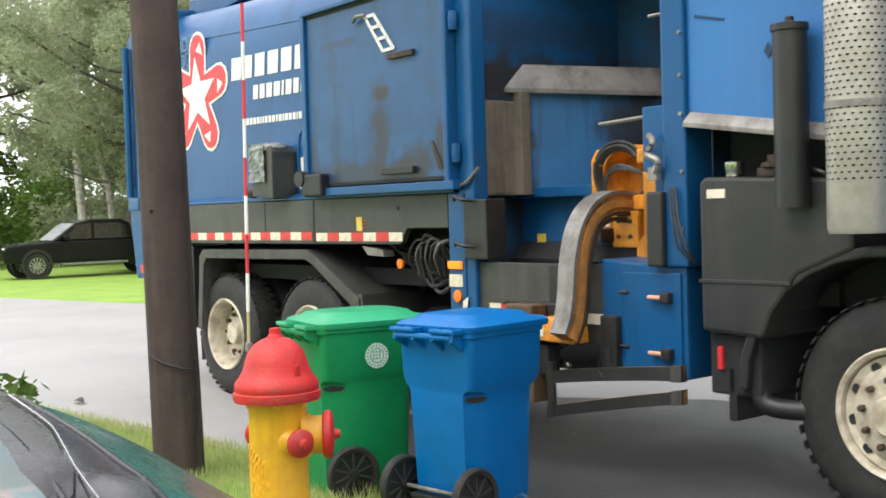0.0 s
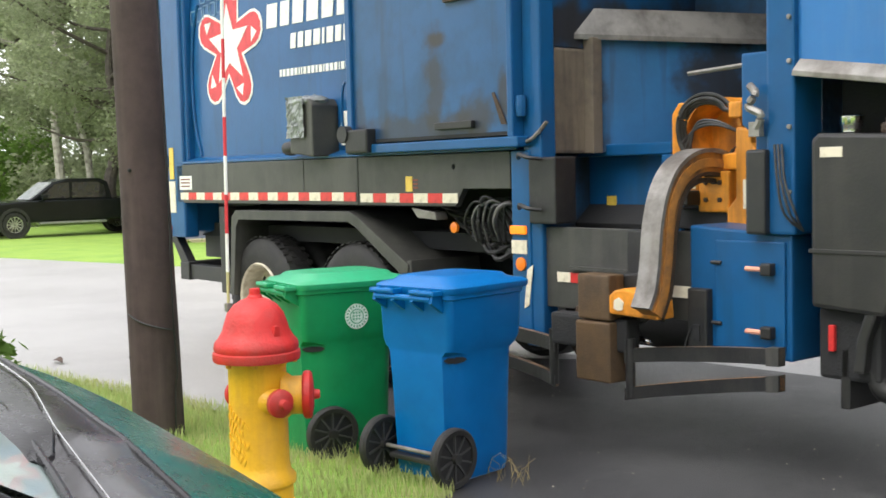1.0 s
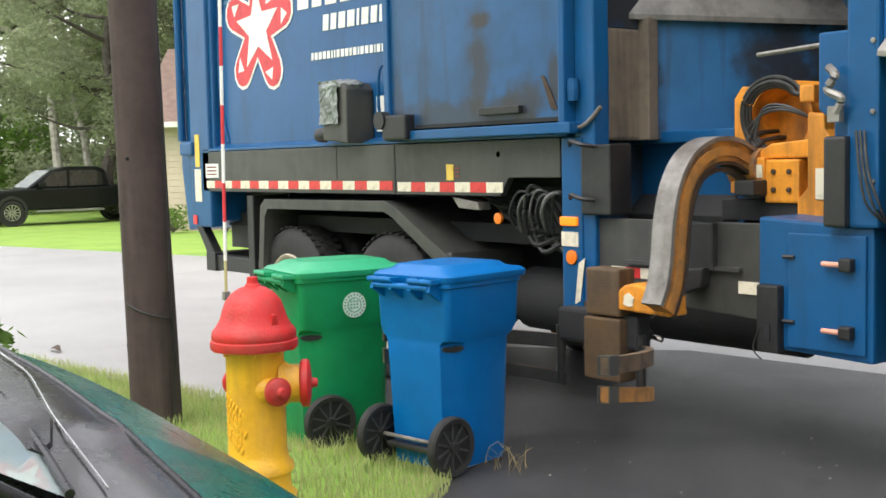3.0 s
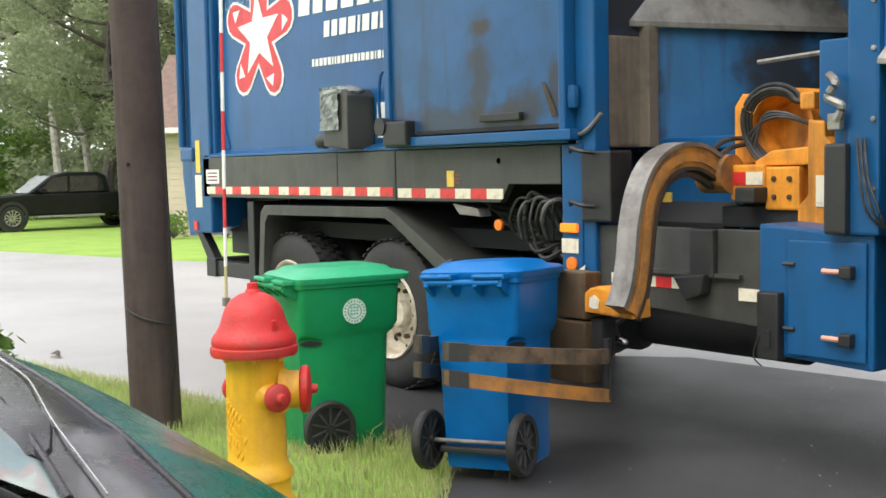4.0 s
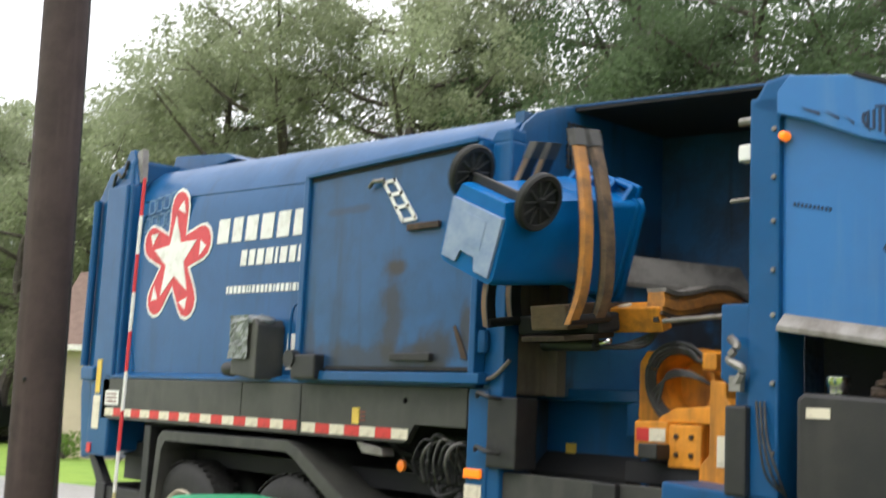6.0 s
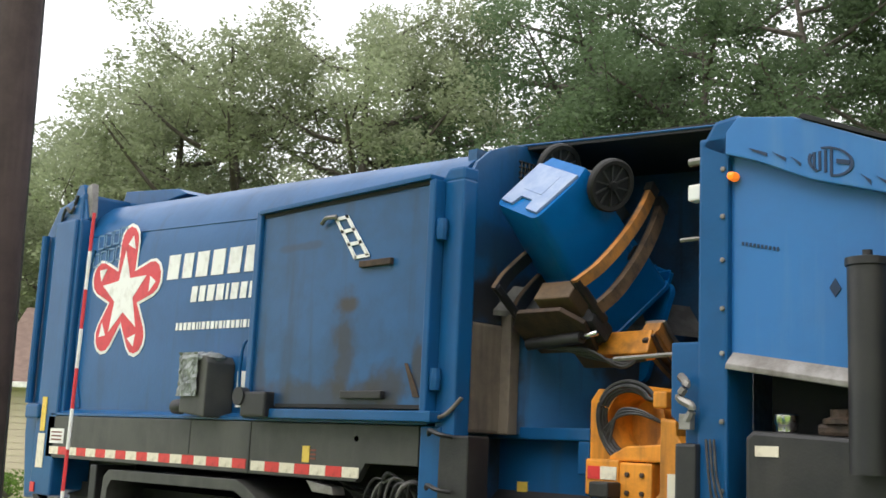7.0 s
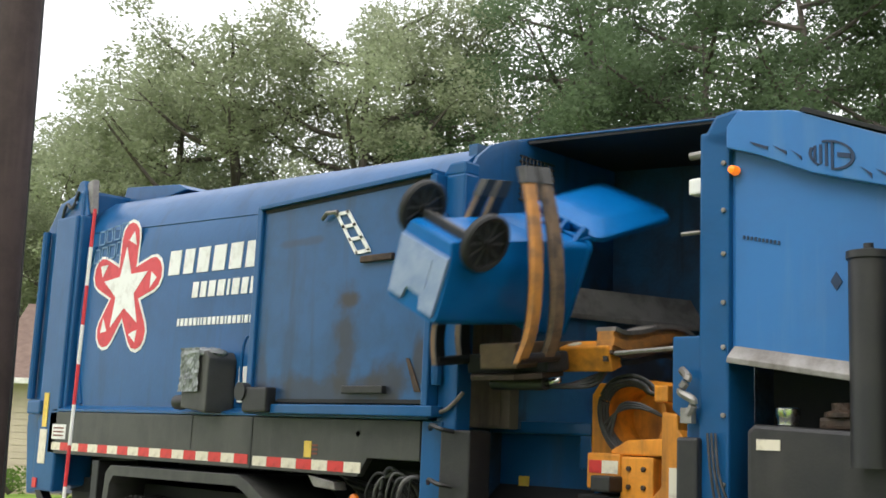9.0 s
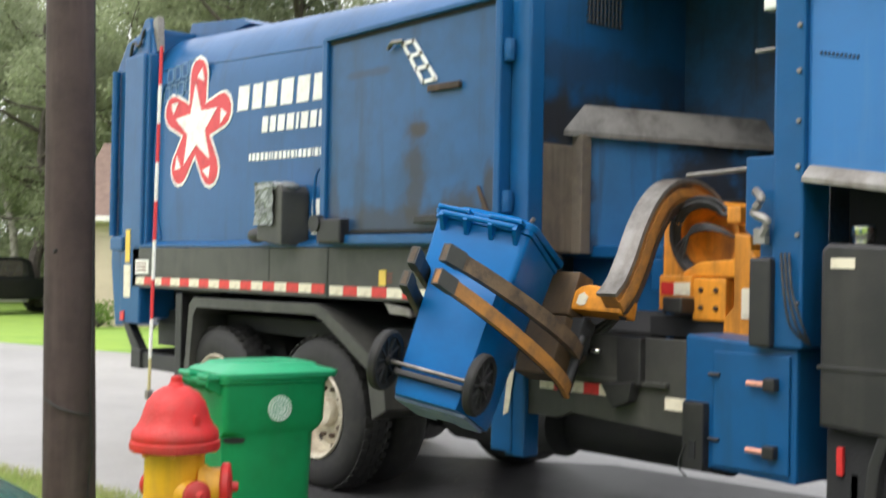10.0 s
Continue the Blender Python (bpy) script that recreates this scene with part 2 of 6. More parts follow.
M["straw"] = mat("dry_grass_stalks", (0.38, 0.30, 0.14), 0.7, per_object=0.3)
# Leaf colour lightened and greyed to paint the haze over distant trees.
M["leaf_a"] = mat("hazed_oak_foliage", (0.36, 0.40, 0.255), 0.55, second=(0.29, 0.335, 0.20), scale=0.6, amount=0.5, per_object=0.28)
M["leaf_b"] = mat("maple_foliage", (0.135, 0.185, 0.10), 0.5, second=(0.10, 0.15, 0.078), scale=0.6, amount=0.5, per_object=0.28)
M["leaf_c"] = mat("light_shrub_foliage", (0.14, 0.23, 0.05), 0.5, second=(0.10, 0.18, 0.04), scale=0.8, amount=0.5, per_object=0.4)
for key in ("leaf_a", "leaf_b", "leaf_c", "grass"):
    leafy(M[key], 0.58)
M["bark"] = mat("grey_bark", (0.11, 0.095, 0.08), 0.85, second=(0.06, 0.05, 0.042), scale=6, amount=0.5, bump=0.6, bump_scale=20)
M["birch"] = mat("pale_birch_bark", (0.36, 0.34, 0.30), 0.75, second=(0.16, 0.14, 0.12), scale=5, amount=0.45, bump=0.3, bump_scale=20)
M["car_green"] = mat("dark_green_car_paint", (0.006, 0.095, 0.072), 0.26, 0.0, second=(0.005, 0.055, 0.04), scale=30, rough_vary=0.08, coat=0.0, bump=0.05, bump_scale=140)
M["car_black"] = mat("black_car_trim", (0.012, 0.012, 0.013), 0.28, second=(0.02, 0.02, 0.02), scale=12, bump=0.04)
M["car_black"].node_tree.nodes["Principled BSDF"].inputs["Specular IOR Level"].default_value = 0.22
M["car_roof"] = mat("wet_black_roof", (0.022, 0.021, 0.022), 0.26, second=(0.016, 0.015, 0.016), scale=10, bump=0.04, bump_scale=120, coat=0.1)
# Opaque pale green base paints the sky's sheen on the glass.
M["car_glass"] = mat("sky_pale_car_glass", (0.22, 0.28, 0.27), 0.34, second=(0.27, 0.33, 0.32), scale=14, bump=0.1, bump_scale=150, coat=0.8, rough_vary=0.04)
M["pickup"] = mat("black_pickup_paint", (0.006, 0.008, 0.008), 0.2, second=(0.008, 0.010, 0.010), scale=3, rough_vary=0.06)
M["pickup"].node_tree.nodes["Principled BSDF"].inputs["Specular IOR Level"].default_value = 0.25
M["glass_dark"] = mat("dark_window_glass", (0.02, 0.022, 0.024), 0.06, coat=0.5, rough_vary=0.02)
# The sky's reflection is painted as a near-white base colour.
M["glass_light"] = mat("windscreen_painted_sky", (0.55, 0.58, 0.59), 0.08, coat=0.5, rough_vary=0.02)
M["alloy"] = mat("alloy_wheel", (0.5, 0.5, 0.5), 0.3, 0.8)
M["siding"] = mat("beige_siding", (0.56, 0.47, 0.36), 0.7, second=(0.5, 0.42, 0.32), scale=2, bump=0.1)
M["roof"] = mat("brown_shingle_roof", (0.20, 0.135, 0.105), 0.85, second=(0.15, 0.10, 0.08), scale=5, amount=0.6, bump=0.4)
M["trim_white"] = mat("white_house_trim", (0.75, 0.73, 0.68), 0.6)
M["rod_yellow"] = mat("pale_yellow_rod", (0.50, 0.45, 0.22), 0.5)
M["wire"] = mat("black_wire", (0.012, 0.012, 0.012), 0.5)


# ---- mesh helpers ----
def part(name, bm, material, parent=None, label="", smooth=False, at=None):
    """One mesh object out of a bmesh, under a thing or a part."""
    me = bpy.data.meshes.new(name)
    bmesh.ops.recalc_face_normals(bm, faces=bm.faces[:])
    if smooth:
        for e in bm.edges:
            e.smooth = len(e.link_faces) == 2 and e.calc_face_angle(0) < 0.68
    bm.to_mesh(me)
    bm.free()
    me.materials.append(material)
    if smooth:
        me.polygons.foreach_set("use_smooth", [True] * len(me.polygons))
    ob = new(name, me)
    if parent is not None:
        ob.parent = parent
    if at is not None:
        ob.matrix_basis = at
    if label:
        tagged(ob, label)
    return ob


def share(name, me, parent, m):
    ob = new(name, me)
    ob.parent = parent
    ob.matrix_basis = m
    return ob


def empty(name, label, category, m=None, group="", kind=""):
    ob = new(name)
    ob.empty_display_size = 0.1
    if m is not None:
        ob.matrix_basis = m
    return tagged(ob, label, category, group, kind)


def bevel(bm, w, seg=2):
    edges = [e for e in bm.edges if len(e.link_faces) == 2 and e.calc_face_angle(0) > 0.6]
    if w > 0 and edges:
        bmesh.ops.bevel(bm, geom=edges, offset=w, segments=seg, affect="EDGES", profile=0.6, clamp_overlap=True)
    return bm


def box(x0, x1, y0, y1, z0, z1, bev=0.008, bm=None):
    own = bmesh.new()
    bmesh.ops.create_cube(own, size=1.0, matrix=Matrix.Translation(((x0 + x1) / 2, (y0 + y1) / 2, (z0 + z1) / 2))
                          @ Matrix.Diagonal((x1 - x0, y1 - y0, z1 - z0, 1)))
    bevel(own, min(bev, 0.45 * min(x1 - x0, y1 - y0, z1 - z0)))
    return join(bm, own) if bm else own


def join(bm, other):
    tmp = bpy.data.meshes.new("tmp")
    other.to_mesh(tmp)
    other.free()
    bm.from_mesh(tmp)
    bpy.data.meshes.remove(tmp)
    return bm


def prism(points, axis, a, b, bev=0.0, bm=None):
    """A polygon in the plane across the axis, drawn out from a to b. x: points are (y, z); y: (x, z); z: (x, y)."""
    own = bmesh.new()

    def v(p, c):
        return {"x": (c, p[0], p[1]), "y": (p[0], c, p[1]), "z": (p[0], p[1], c)}[axis]
    va = [own.verts.new(v(p, a)) for p in points]
    vb = [own.verts.new(v(p, b)) for p in points]
    own.faces.new(va)
    own.faces.new(vb[::-1])
    k = len(points)
    for i in range(k):
        own.faces.new((va[i], vb[i], vb[(i + 1) % k], va[(i + 1) % k]))
    bmesh.ops.recalc_face_normals(own, faces=own.faces[:])
    bevel(own, bev)
    return join(bm, own) if bm else own


def ring_loft(rings, closed=True, caps=True, bm=None):
    own = bmesh.new()
    vs = [[own.verts.new(p) for p in r] for r in rings]
    k = len(rings[0])
    for a, b in zip(vs, vs[1:]):
        for i in range(k if closed else k - 1):
            own.faces.new((a[i], a[(i + 1) % k], b[(i + 1) % k], b[i]))
    if caps and closed:
        own.faces.new(vs[0][::-1])
        own.faces.new(vs[-1])
    return join(bm, own) if bm else own


def tube(path, r, n=8, bm=None):
    path = [Vector(p) for p in path]
    rings = []
    radii = r if isinstance(r, (list, tuple)) else [r] * len(path)
    for i, p in enumerate(path):
        d = (path[min(i + 1, len(path) - 1)] - path[max(i - 1, 0)]).normalized()
        up = Vector((0, 0, 1)) if abs(d.z) < 0.9 else Vector((1, 0, 0))
        s = d.cross(up).normalized()
        u = s.cross(d)
        rings.append([p + radii[i] * (math.cos(2 * math.pi * k / n) * s + math.sin(2 * math.pi * k / n) * u) for k in range(n)])
    return ring_loft(rings, bm=bm)


def lathe(profile, n=32, axis="z", at=(0, 0, 0), bm=None, caps=True):
    """profile: (radius, along) pairs, spun round the axis."""
    rings = []
    for r, h in profile:
        ring = []
        for k in range(n):
            c, s = math.cos(2 * math.pi * k / n) * r, math.sin(2 * math.pi * k / n) * r
            p = {"z": (c, s, h), "y": (c, h, s), "x": (h, c, s)}[axis]
            ring.append(tuple(a + b for a, b in zip(p, at)))
        rings.append(ring)
    return ring_loft(rings, bm=bm, caps=caps)


def smooth_path(points, steps=6):
    """Points along a smooth curve through the given ones."""
    pts = [Vector(p) for p in points]
    out = []
    for i in range(len(pts) - 1):
        p0, p1, p2, p3 = pts[max(i - 1, 0)], pts[i], pts[i + 1], pts[min(i + 2, len(pts) - 1)]
        for k in range(steps):
            t = k / steps
            out.append(0.5 * ((2 * p1) + (p2 - p0) * t + (2 * p0 - 5 * p1 + 4 * p2 - p3) * t * t + (3 * p1 - p0 - 3 * p2 + p3) * t ** 3))
    out.append(pts[-1])
    return out


def rrect(cx, cy, w, d, r, z, n=4):
    pts = []
    for sx, sy, a0 in ((1, 1, 0), (-1, 1, 90), (-1, -1, 180), (1, -1, 270)):
        for k in range(n + 1):
            a = radians(a0 + 90 * k / n)
            pts.append((cx + sx * (w / 2 - r) + r * math.cos(a), cy + sy * (d / 2 - r) + r * math.sin(a), z))
    return pts


# ---- ground ----
def road_near(x):
    return -1.50 + 0.185 * x


def road_far(x):
    return 6.6 + 0.26 * x


def build_ground():
    bm = bmesh.new()
    xs = [-400, -120, -60, -40, -30, -22, -16, -12, -8, -5, -3, -1, 0, 1, 2, 3, 4, 5, 6, 8, 11, 16, 30, 80, 400]
    ys = [-400, -60, -20, -10, -7, -5, -4, -3.2, -2.6, -2.1, -1.8, -1.5, -1.2, -0.9, 0, 2, 4, 7, 10, 14, 20, 30, 50, 100, 400]
    grid = []
    for x in xs:
        row = []
        for y in ys:
            d = road_near(x) - y
            z = 0.0
            if d > 0:
                z = 0.16 * min(1.0, d / 1.6) ** 1.3
            if x > 4.9 and y > -2.9:
                z = 0.0
            far = math.hypot(x - EYE[0], y - EYE[1])
            z -= min(0.34, 0.022 * max(0.0, far - 25)) if d < 0 else 0
            row.append(bm.verts.new((x, y, z - 0.03)))
        grid.append(row)
    for i in range(len(xs) - 1):
        for j in range(len(ys) - 1):
            bm.faces.new((grid[i][j], grid[i + 1][j], grid[i + 1][j + 1], grid[i][j + 1]))
    tagged(part("ground", bm, M["lawn"], smooth=True), "bright green mown lawn and soil around the street", "ground", kind="structure")
    bm = bmesh.new()
    near, far = [], []
    for x in [-60, -30, -16, -10, -6, -3, -1, 0, 1, 2, 3, 4, 5, 6, 8, 12, 20, 60]:
        jit = 0.05 * math.sin(3.1 * x) if -5 < x < 8 else 0
        near.append(bm.verts.new((x, road_near(x) + jit, -0.004)))
        far.append(bm.verts.new((x, max(road_far(x), road_near(x) + 0.5) if x > -30 else road_near(x) + 5.5, -0.004)))
    for a, b, c, d in zip(near, near[1:], far[1:], far):
        bm.faces.new((a, b, c, d))
    tagged(part("road", bm, M["asphalt"]), "wet asphalt street, sky glare in its light grey", "road", kind="structure")
    # outline reaches under the truck to its far side, painting its shadow there
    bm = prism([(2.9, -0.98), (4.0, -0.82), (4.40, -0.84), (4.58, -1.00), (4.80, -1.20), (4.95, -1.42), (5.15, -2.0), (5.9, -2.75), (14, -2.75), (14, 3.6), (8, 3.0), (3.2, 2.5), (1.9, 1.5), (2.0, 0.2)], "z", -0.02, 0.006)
    tagged(part("pavement", bm, M["apron"]), "damp dark asphalt apron beside the kerb, truck's shade in its colour", "pavement", kind="structure")
    bm = prism([(-34, 11.3), (-24, 13.6), (-24, 16.5), (-34, 14.6)], "z", -0.025, 0.004)
    tagged(part("driveway", bm, mat("pale_concrete_drive", (0.5, 0.49, 0.46), 0.7, bump=0.2)), "pale concrete driveway", "driveway", kind="structure")


build_ground()


# ---- garbage truck (its own space: x forward, y into the truck, side at y = 0) ----
truck = empty("garbage_truck", "blue side-loading garbage truck with grey skirts and yellow lifting arm", "garbage truck")
W_TRUCK = 2.5


def truck_wheel(name, x, y, radius, dual, front=False):
    """A wheel whose own origin is its hub; it rolls about y."""
    hub = part(name, lathe([(0.05, 0.16), (0.19, 0.17), (0.19, 0.3), (0.12, 0.34)], 20, "y"), M["rim"], truck,
               "cream painted steel truck wheel, worn and dusty", True, pose(x, y, radius))
    w = 0.28
    for k in range(2 if dual else 1):
        o = k * 0.33
        r = radius
        prof = [(0.29, o + 0.05), (0.30, o + 0.01), (0.36, o - 0.005), (r - 0.09, o), (r - 0.035, o + 0.02), (r - 0.008, o + 0.05), (r, o + 0.09),
                (r, o + w - 0.09), (r - 0.008, o + w - 0.05), (r - 0.035, o + w - 0.02), (r - 0.09, o + w), (0.30, o + w - 0.01), (0.29, o + w - 0.05)]
        tyre = part("tyre", lathe(prof, 48, "y", caps=False), M["rubber"], hub, "black rubber tyre", True)
        if k == 0:
            bm = bmesh.new()
            for i in range(44):
                for row in range(4):
                    own = box(-0.021, 0.021, 0.028 + row * 0.06, 0.072 + row * 0.06, r - 0.004, r + 0.005, 0)
                    bmesh.ops.transform(own, matrix=Matrix.Rotation(2 * math.pi * (i + 0.5 * (row % 2)) / 44, 4, "Y"), verts=own.verts[:])
                    join(bm, own)
            part("tread", bm, M["rubber"], tyre)
    dish = 0.02 if front else 0.15
    prof = [(0.302, 0.035), (0.312, 0.0), (0.302, -0.012), (0.285, 0.0), (0.277, 0.04), (0.27, dish), (0.235, dish + 0.01), (0.20, dish - 0.02), (0.12, dish - 0.03), (0.10, dish - 0.03),
            (0.10, dish - 0.07), (0.085, dish - 0.09), (0.0, dish - 0.092)]
    part("rim", lathe(prof, 40, "y", caps=False), M["rim"], hub, "cream steel rim with grime", True)
    nut = part("wheel_nut", lathe([(0.017, 0), (0.017, -0.035), (0.012, -0.042), (0.0, -0.043)], 6, "y", (0.165, dish - 0.02, 0)), M["rust"], hub, "rusty wheel nut")
    a = radians(18)
    hole = part("hand_hole", lathe([(0.026, 0.0), (0.026, -0.003), (0.0, -0.003)], 10, "y", (0.238 * math.cos(a), dish + 0.006, 0.238 * math.sin(a))), M["dark"], hub, "dark hand hole in the rim")
    for i in range(1, 10):
        share("wheel_nut", nut.data, hub, pose(0, 0, 0, 0, 36 * i))
        share("hand_hole", hole.data, hub, pose(0, 0, 0, 0, 36 * i))
    return hub


REAR_A, REAR_B, FRONT_X = 1.25, 2.59, 7.43
WHEELS = [truck_wheel("wheel", REAR_A, 0.05, 0.52, True), truck_wheel("wheel", REAR_B, 0.05, 0.52, True), truck_wheel("wheel", FRONT_X, 0.06, 0.54, False, True)]
WHEEL_AT = [(REAR_A, 0.05, 0.52), (REAR_B, 0.05, 0.52), (FRONT_X, 0.06, 0.54)]
for x, r, y in ((REAR_A, 0.52, 1.83), (REAR_B, 0.52, 1.83), (FRONT_X, 0.54, 2.1)):
    part("far_tyre", lathe([(0.25, 0), (r - 0.05, 0), (r, 0.06), (r, 0.3), (r - 0.05, 0.36), (0.25, 0.36)], 32, "y", (x, y, r)), M["rubber"], truck, smooth=True)
for x in (REAR_A, REAR_B, FRONT_X):
    part("axle", tube([(x, 0.3, 0.52), (x, 2.2, 0.52)], 0.07, 10), M["dark"], truck)
    part("differential", lathe([(0.05, -0.2), (0.17, -0.12), (0.2, 0), (0.17, 0.12), (0.05, 0.2)], 16, "y", (x, 1.25, 0.52)), M["dark"], truck, smooth=True)
bm = box(-0.5, 9.6, 0.78, 0.88, 0.72, 1.0)
box(-0.5, 9.6, 1.62, 1.72, 0.72, 1.0, bm=bm)
for x in (0.0, 1.8, 3.4, 5.0, 6.4, 8.6):
    box(x, x + 0.12, 0.88, 1.62, 0.75, 0.97, bm=bm)
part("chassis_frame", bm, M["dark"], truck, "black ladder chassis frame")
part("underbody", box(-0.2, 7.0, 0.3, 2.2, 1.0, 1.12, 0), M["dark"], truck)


def body_section(x):
    """Cross-section of the container: flat sides, rounded shoulders, and a roof that rises a little towards the rear."""
    top = 3.53 - 0.040 * x
    half = [(0.10, 1.66), (0.10, top - 0.55), (0.115, top - 0.44), (0.16, top - 0.30), (0.24, top - 0.17), (0.36, top - 0.075), (0.55, top - 0.015), (0.85, top)]
    return [(x, y, z) for y, z in half] + [(x, W_TRUCK - y, z) for y, z in reversed(half)]


container = part("container", ring_loft([body_section(x) for x in (0.02, 1.2, 2.4, 3.4, 4.42)]), M["blue"], truck, "blue curved steel container, dirt-streaked", True)
part("roof_seam", tube([(0.06, 0.135, 3.155), (2.8, 0.135, 3.045), (4.4, 0.135, 2.985)], 0.006, 6), M["blue"], container)

part("side_rib", tube(smooth_path([(0.26, 0.095, 3.02), (0.16, 0.09, 2.75), (0.12, 0.09, 2.4), (0.15, 0.09, 2.0), (0.24, 0.095, 1.72)]), 0.014, 8), M["blue"], container, "", True)
# tailgate with its frame, sloping cap and lower hooks
tail = part("tailgate", prism([(-0.52, 0.95), (-0.62, 1.5), (-0.62, 3.18), (-0.40, 3.45), (0.03, 3.54), (0.03, 1.05)], "y", 0.06, W_TRUCK - 0.06, 0.03), M["blue"], truck, "blue tailgate")
part("corner_post", box(-0.30, 0.06, 0.0, 0.14, 1.0, 3.30, 0.02), M["blue"], tail)
part("corner_rib", box(-0.03, 0.10, 0.03, 0.12, 1.66, 3.30, 0.02), M["blue"], tail)
part("hinge_tube", tube([(-0.50, 0.02, 1.75), (-0.50, 0.02, 3.2)], 0.035, 10), M["blue"], tail)
part("cap_plate", prism([(-0.34, 3.28), (0.10, 3.30), (-0.02, 3.62), (-0.10, 3.62)], "y", 0.08, 0.13, 0.008), M["blue"], tail)
part("cap_top", prism([(-0.15, 3.40), (0.95, 3.50), (0.80, 3.56), (-0.05, 3.64)], "y", 0.5, 2.0, 0.01), M["blue"], tail)
part("lifting_lug", prism([(-0.02, 3.30), (0.12, 3.32), (0.09, 3.62), (0.0, 3.60)], "y", 0.10, 0.16, 0.008), M["steel"], tail)
part("cap_hose", tube(smooth_path([(-0.3, 0.05, 3.32), (-0.2, 0.03, 3.42), (-0.12, 0.04, 3.38), (-0.05, 0.05, 3.52)]), 0.014, 6), M["hose"], tail)
part("side_hinge", box(-0.46, -0.22, -0.03, 0.1, 1.62, 1.74, 0.02), M["blue"], tail)
part("yellow_decal", box(-0.20, -0.12, -0.006, 0.0, 1.52, 1.80, 0), M["yellow_label"], tail)
part("grey_decal", box(-0.22, -0.10, -0.006, 0.0, 1.22, 1.50, 0), M["white_tape"], tail)
part("tail_light", box(-0.27, -0.20, -0.012, 0.0, 1.02, 1.10, 0.006), M["red_tape"], tail, "red tail light")
part("rear_panel", box(-0.25, 0.78, 0.35, 0.42, 0.80, 1.32, 0), M["black"], truck)
for y in (0.06, 2.3):
    part("bumper_arm", prism([(-0.38, 1.02), (-0.27, 1.02), (0.05, 0.70), (-0.08, 0.66)], "y", y, y + 0.08, 0.008), M["black"], truck)
part("rear_bumper", box(-0.13, 0.04, 0.03, 2.46, 0.62, 0.78, 0.01), M["black"], truck)
part("rear_step_rail", box(-0.12, 0.78, 0.05, 0.16, 0.63, 0.76, 0.01), M["black"], truck)
part("mud_flap", box(0.70, 0.73, 0.10, 0.72, 0.25, 1.15, 0), M["rubber"], truck)
part("crossbar", box(0.66, 0.76, 0.02, 0.8, 0.55, 1.28, 0.01), M["black"], truck)

# skirt, its ledge, labels and tape
skirt = part("side_skirt", prism([(-0.075, 1.31), (3.84, 1.31), (3.92, 1.42), (4.36, 1.42), (4.36, 1.645), (-0.075, 1.645)], "y", 0.0, 0.05, 0.006), M["skirt"], truck, "dark grey steel side skirt")
part("skirt_ledge", prism([(0.0, 1.650), (0.0, 1.670), (0.14, 1.715), (0.14, 1.650)], "x", -0.05, 4.42, 0.004), M["blue"], truck)
part("skirt_seam", box(2.76, 2.775, -0.004, 0.0, 1.31, 1.645, 0), M["black"], skirt)
part("skirt_seam", box(2.05, 2.06, -0.003, 0.0, 1.41, 1.645, 0), M["black"], skirt)
warn = part("warning_label", box(-0.01, 0.22, -0.004, 0.0, 1.425, 1.545, 0), M["white"], skirt, "white warning label with worn red print")
for z in (1.455, 1.485, 1.515):
    part("print_bar", box(0.02, 0.19, -0.006, -0.004, z - 0.006, z + 0.006, 0), M["brown_ink"], warn)
yl = part("yellow_label", box(3.33, 3.40, -0.004, 0.0, 1.405, 1.505, 0), M["yellow_label"], skirt, "small yellow label")
for z in (1.43, 1.455, 1.48):
    part("print_bar", box(3.405, 3.46, -0.003, 0.0, z - 0.006, z + 0.006, 0), M["brown_ink"], yl)
part("skirt_hole", lathe([(0.018, -0.002), (0.0, -0.002)], 10, "y", (3.83, 0.0, 1.56)), M["dark"], skirt)
STRIPE = {}
for i in range(18):
    k = "white_tape" if i % 2 == 0 else "red_tape"
    if k not in STRIPE:
        STRIPE[k] = part("tape_stripe", box(0, 0.151, -0.004, 0, 0, 0.062, 0), M[k], skirt).data
    else:
        share("tape_stripe", STRIPE[k], skirt, pose(0.1524 * i, 0, 1.338))
for ob in [o for o in skirt.children if o.name in ("tape_stripe", "tape_stripe.001")]:
    ob.matrix_basis = pose(0 if ob.data == STRIPE["white_tape"] else 0.1524, 0, 1.338)
for i in range(7):
    share("tape_stripe", STRIPE["white_tape" if i % 2 == 0 else "red_tape"], skirt, pose(2.80 + 0.153 * i, 0, 1.331))

# wheel arch over the tandem
arch = [(0.86, 0.55), (0.93, 1.20), (1.00, 1.255), (2.66, 1.265), (2.78, 1.22), (3.34, 0.92), (3.34, 0.86), (3.24, 0.86), (2.74, 1.15), (2.64, 1.19), (1.05, 1.18), (1.00, 1.12), (0.93, 0.55)]
part("wheel_arch", prism(arch, "y", -0.01, 0.62, 0.004), M["skirt"], truck, "dark steel wheel arch with muddy edge")
part("arch_end", prism([(3.20, 0.92), (3.36, 0.95), (3.42, 0.62), (3.28, 0.55)], "y", 0.0, 0.6, 0.01), M["skirt"], truck)
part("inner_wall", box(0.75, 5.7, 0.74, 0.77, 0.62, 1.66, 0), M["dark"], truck)

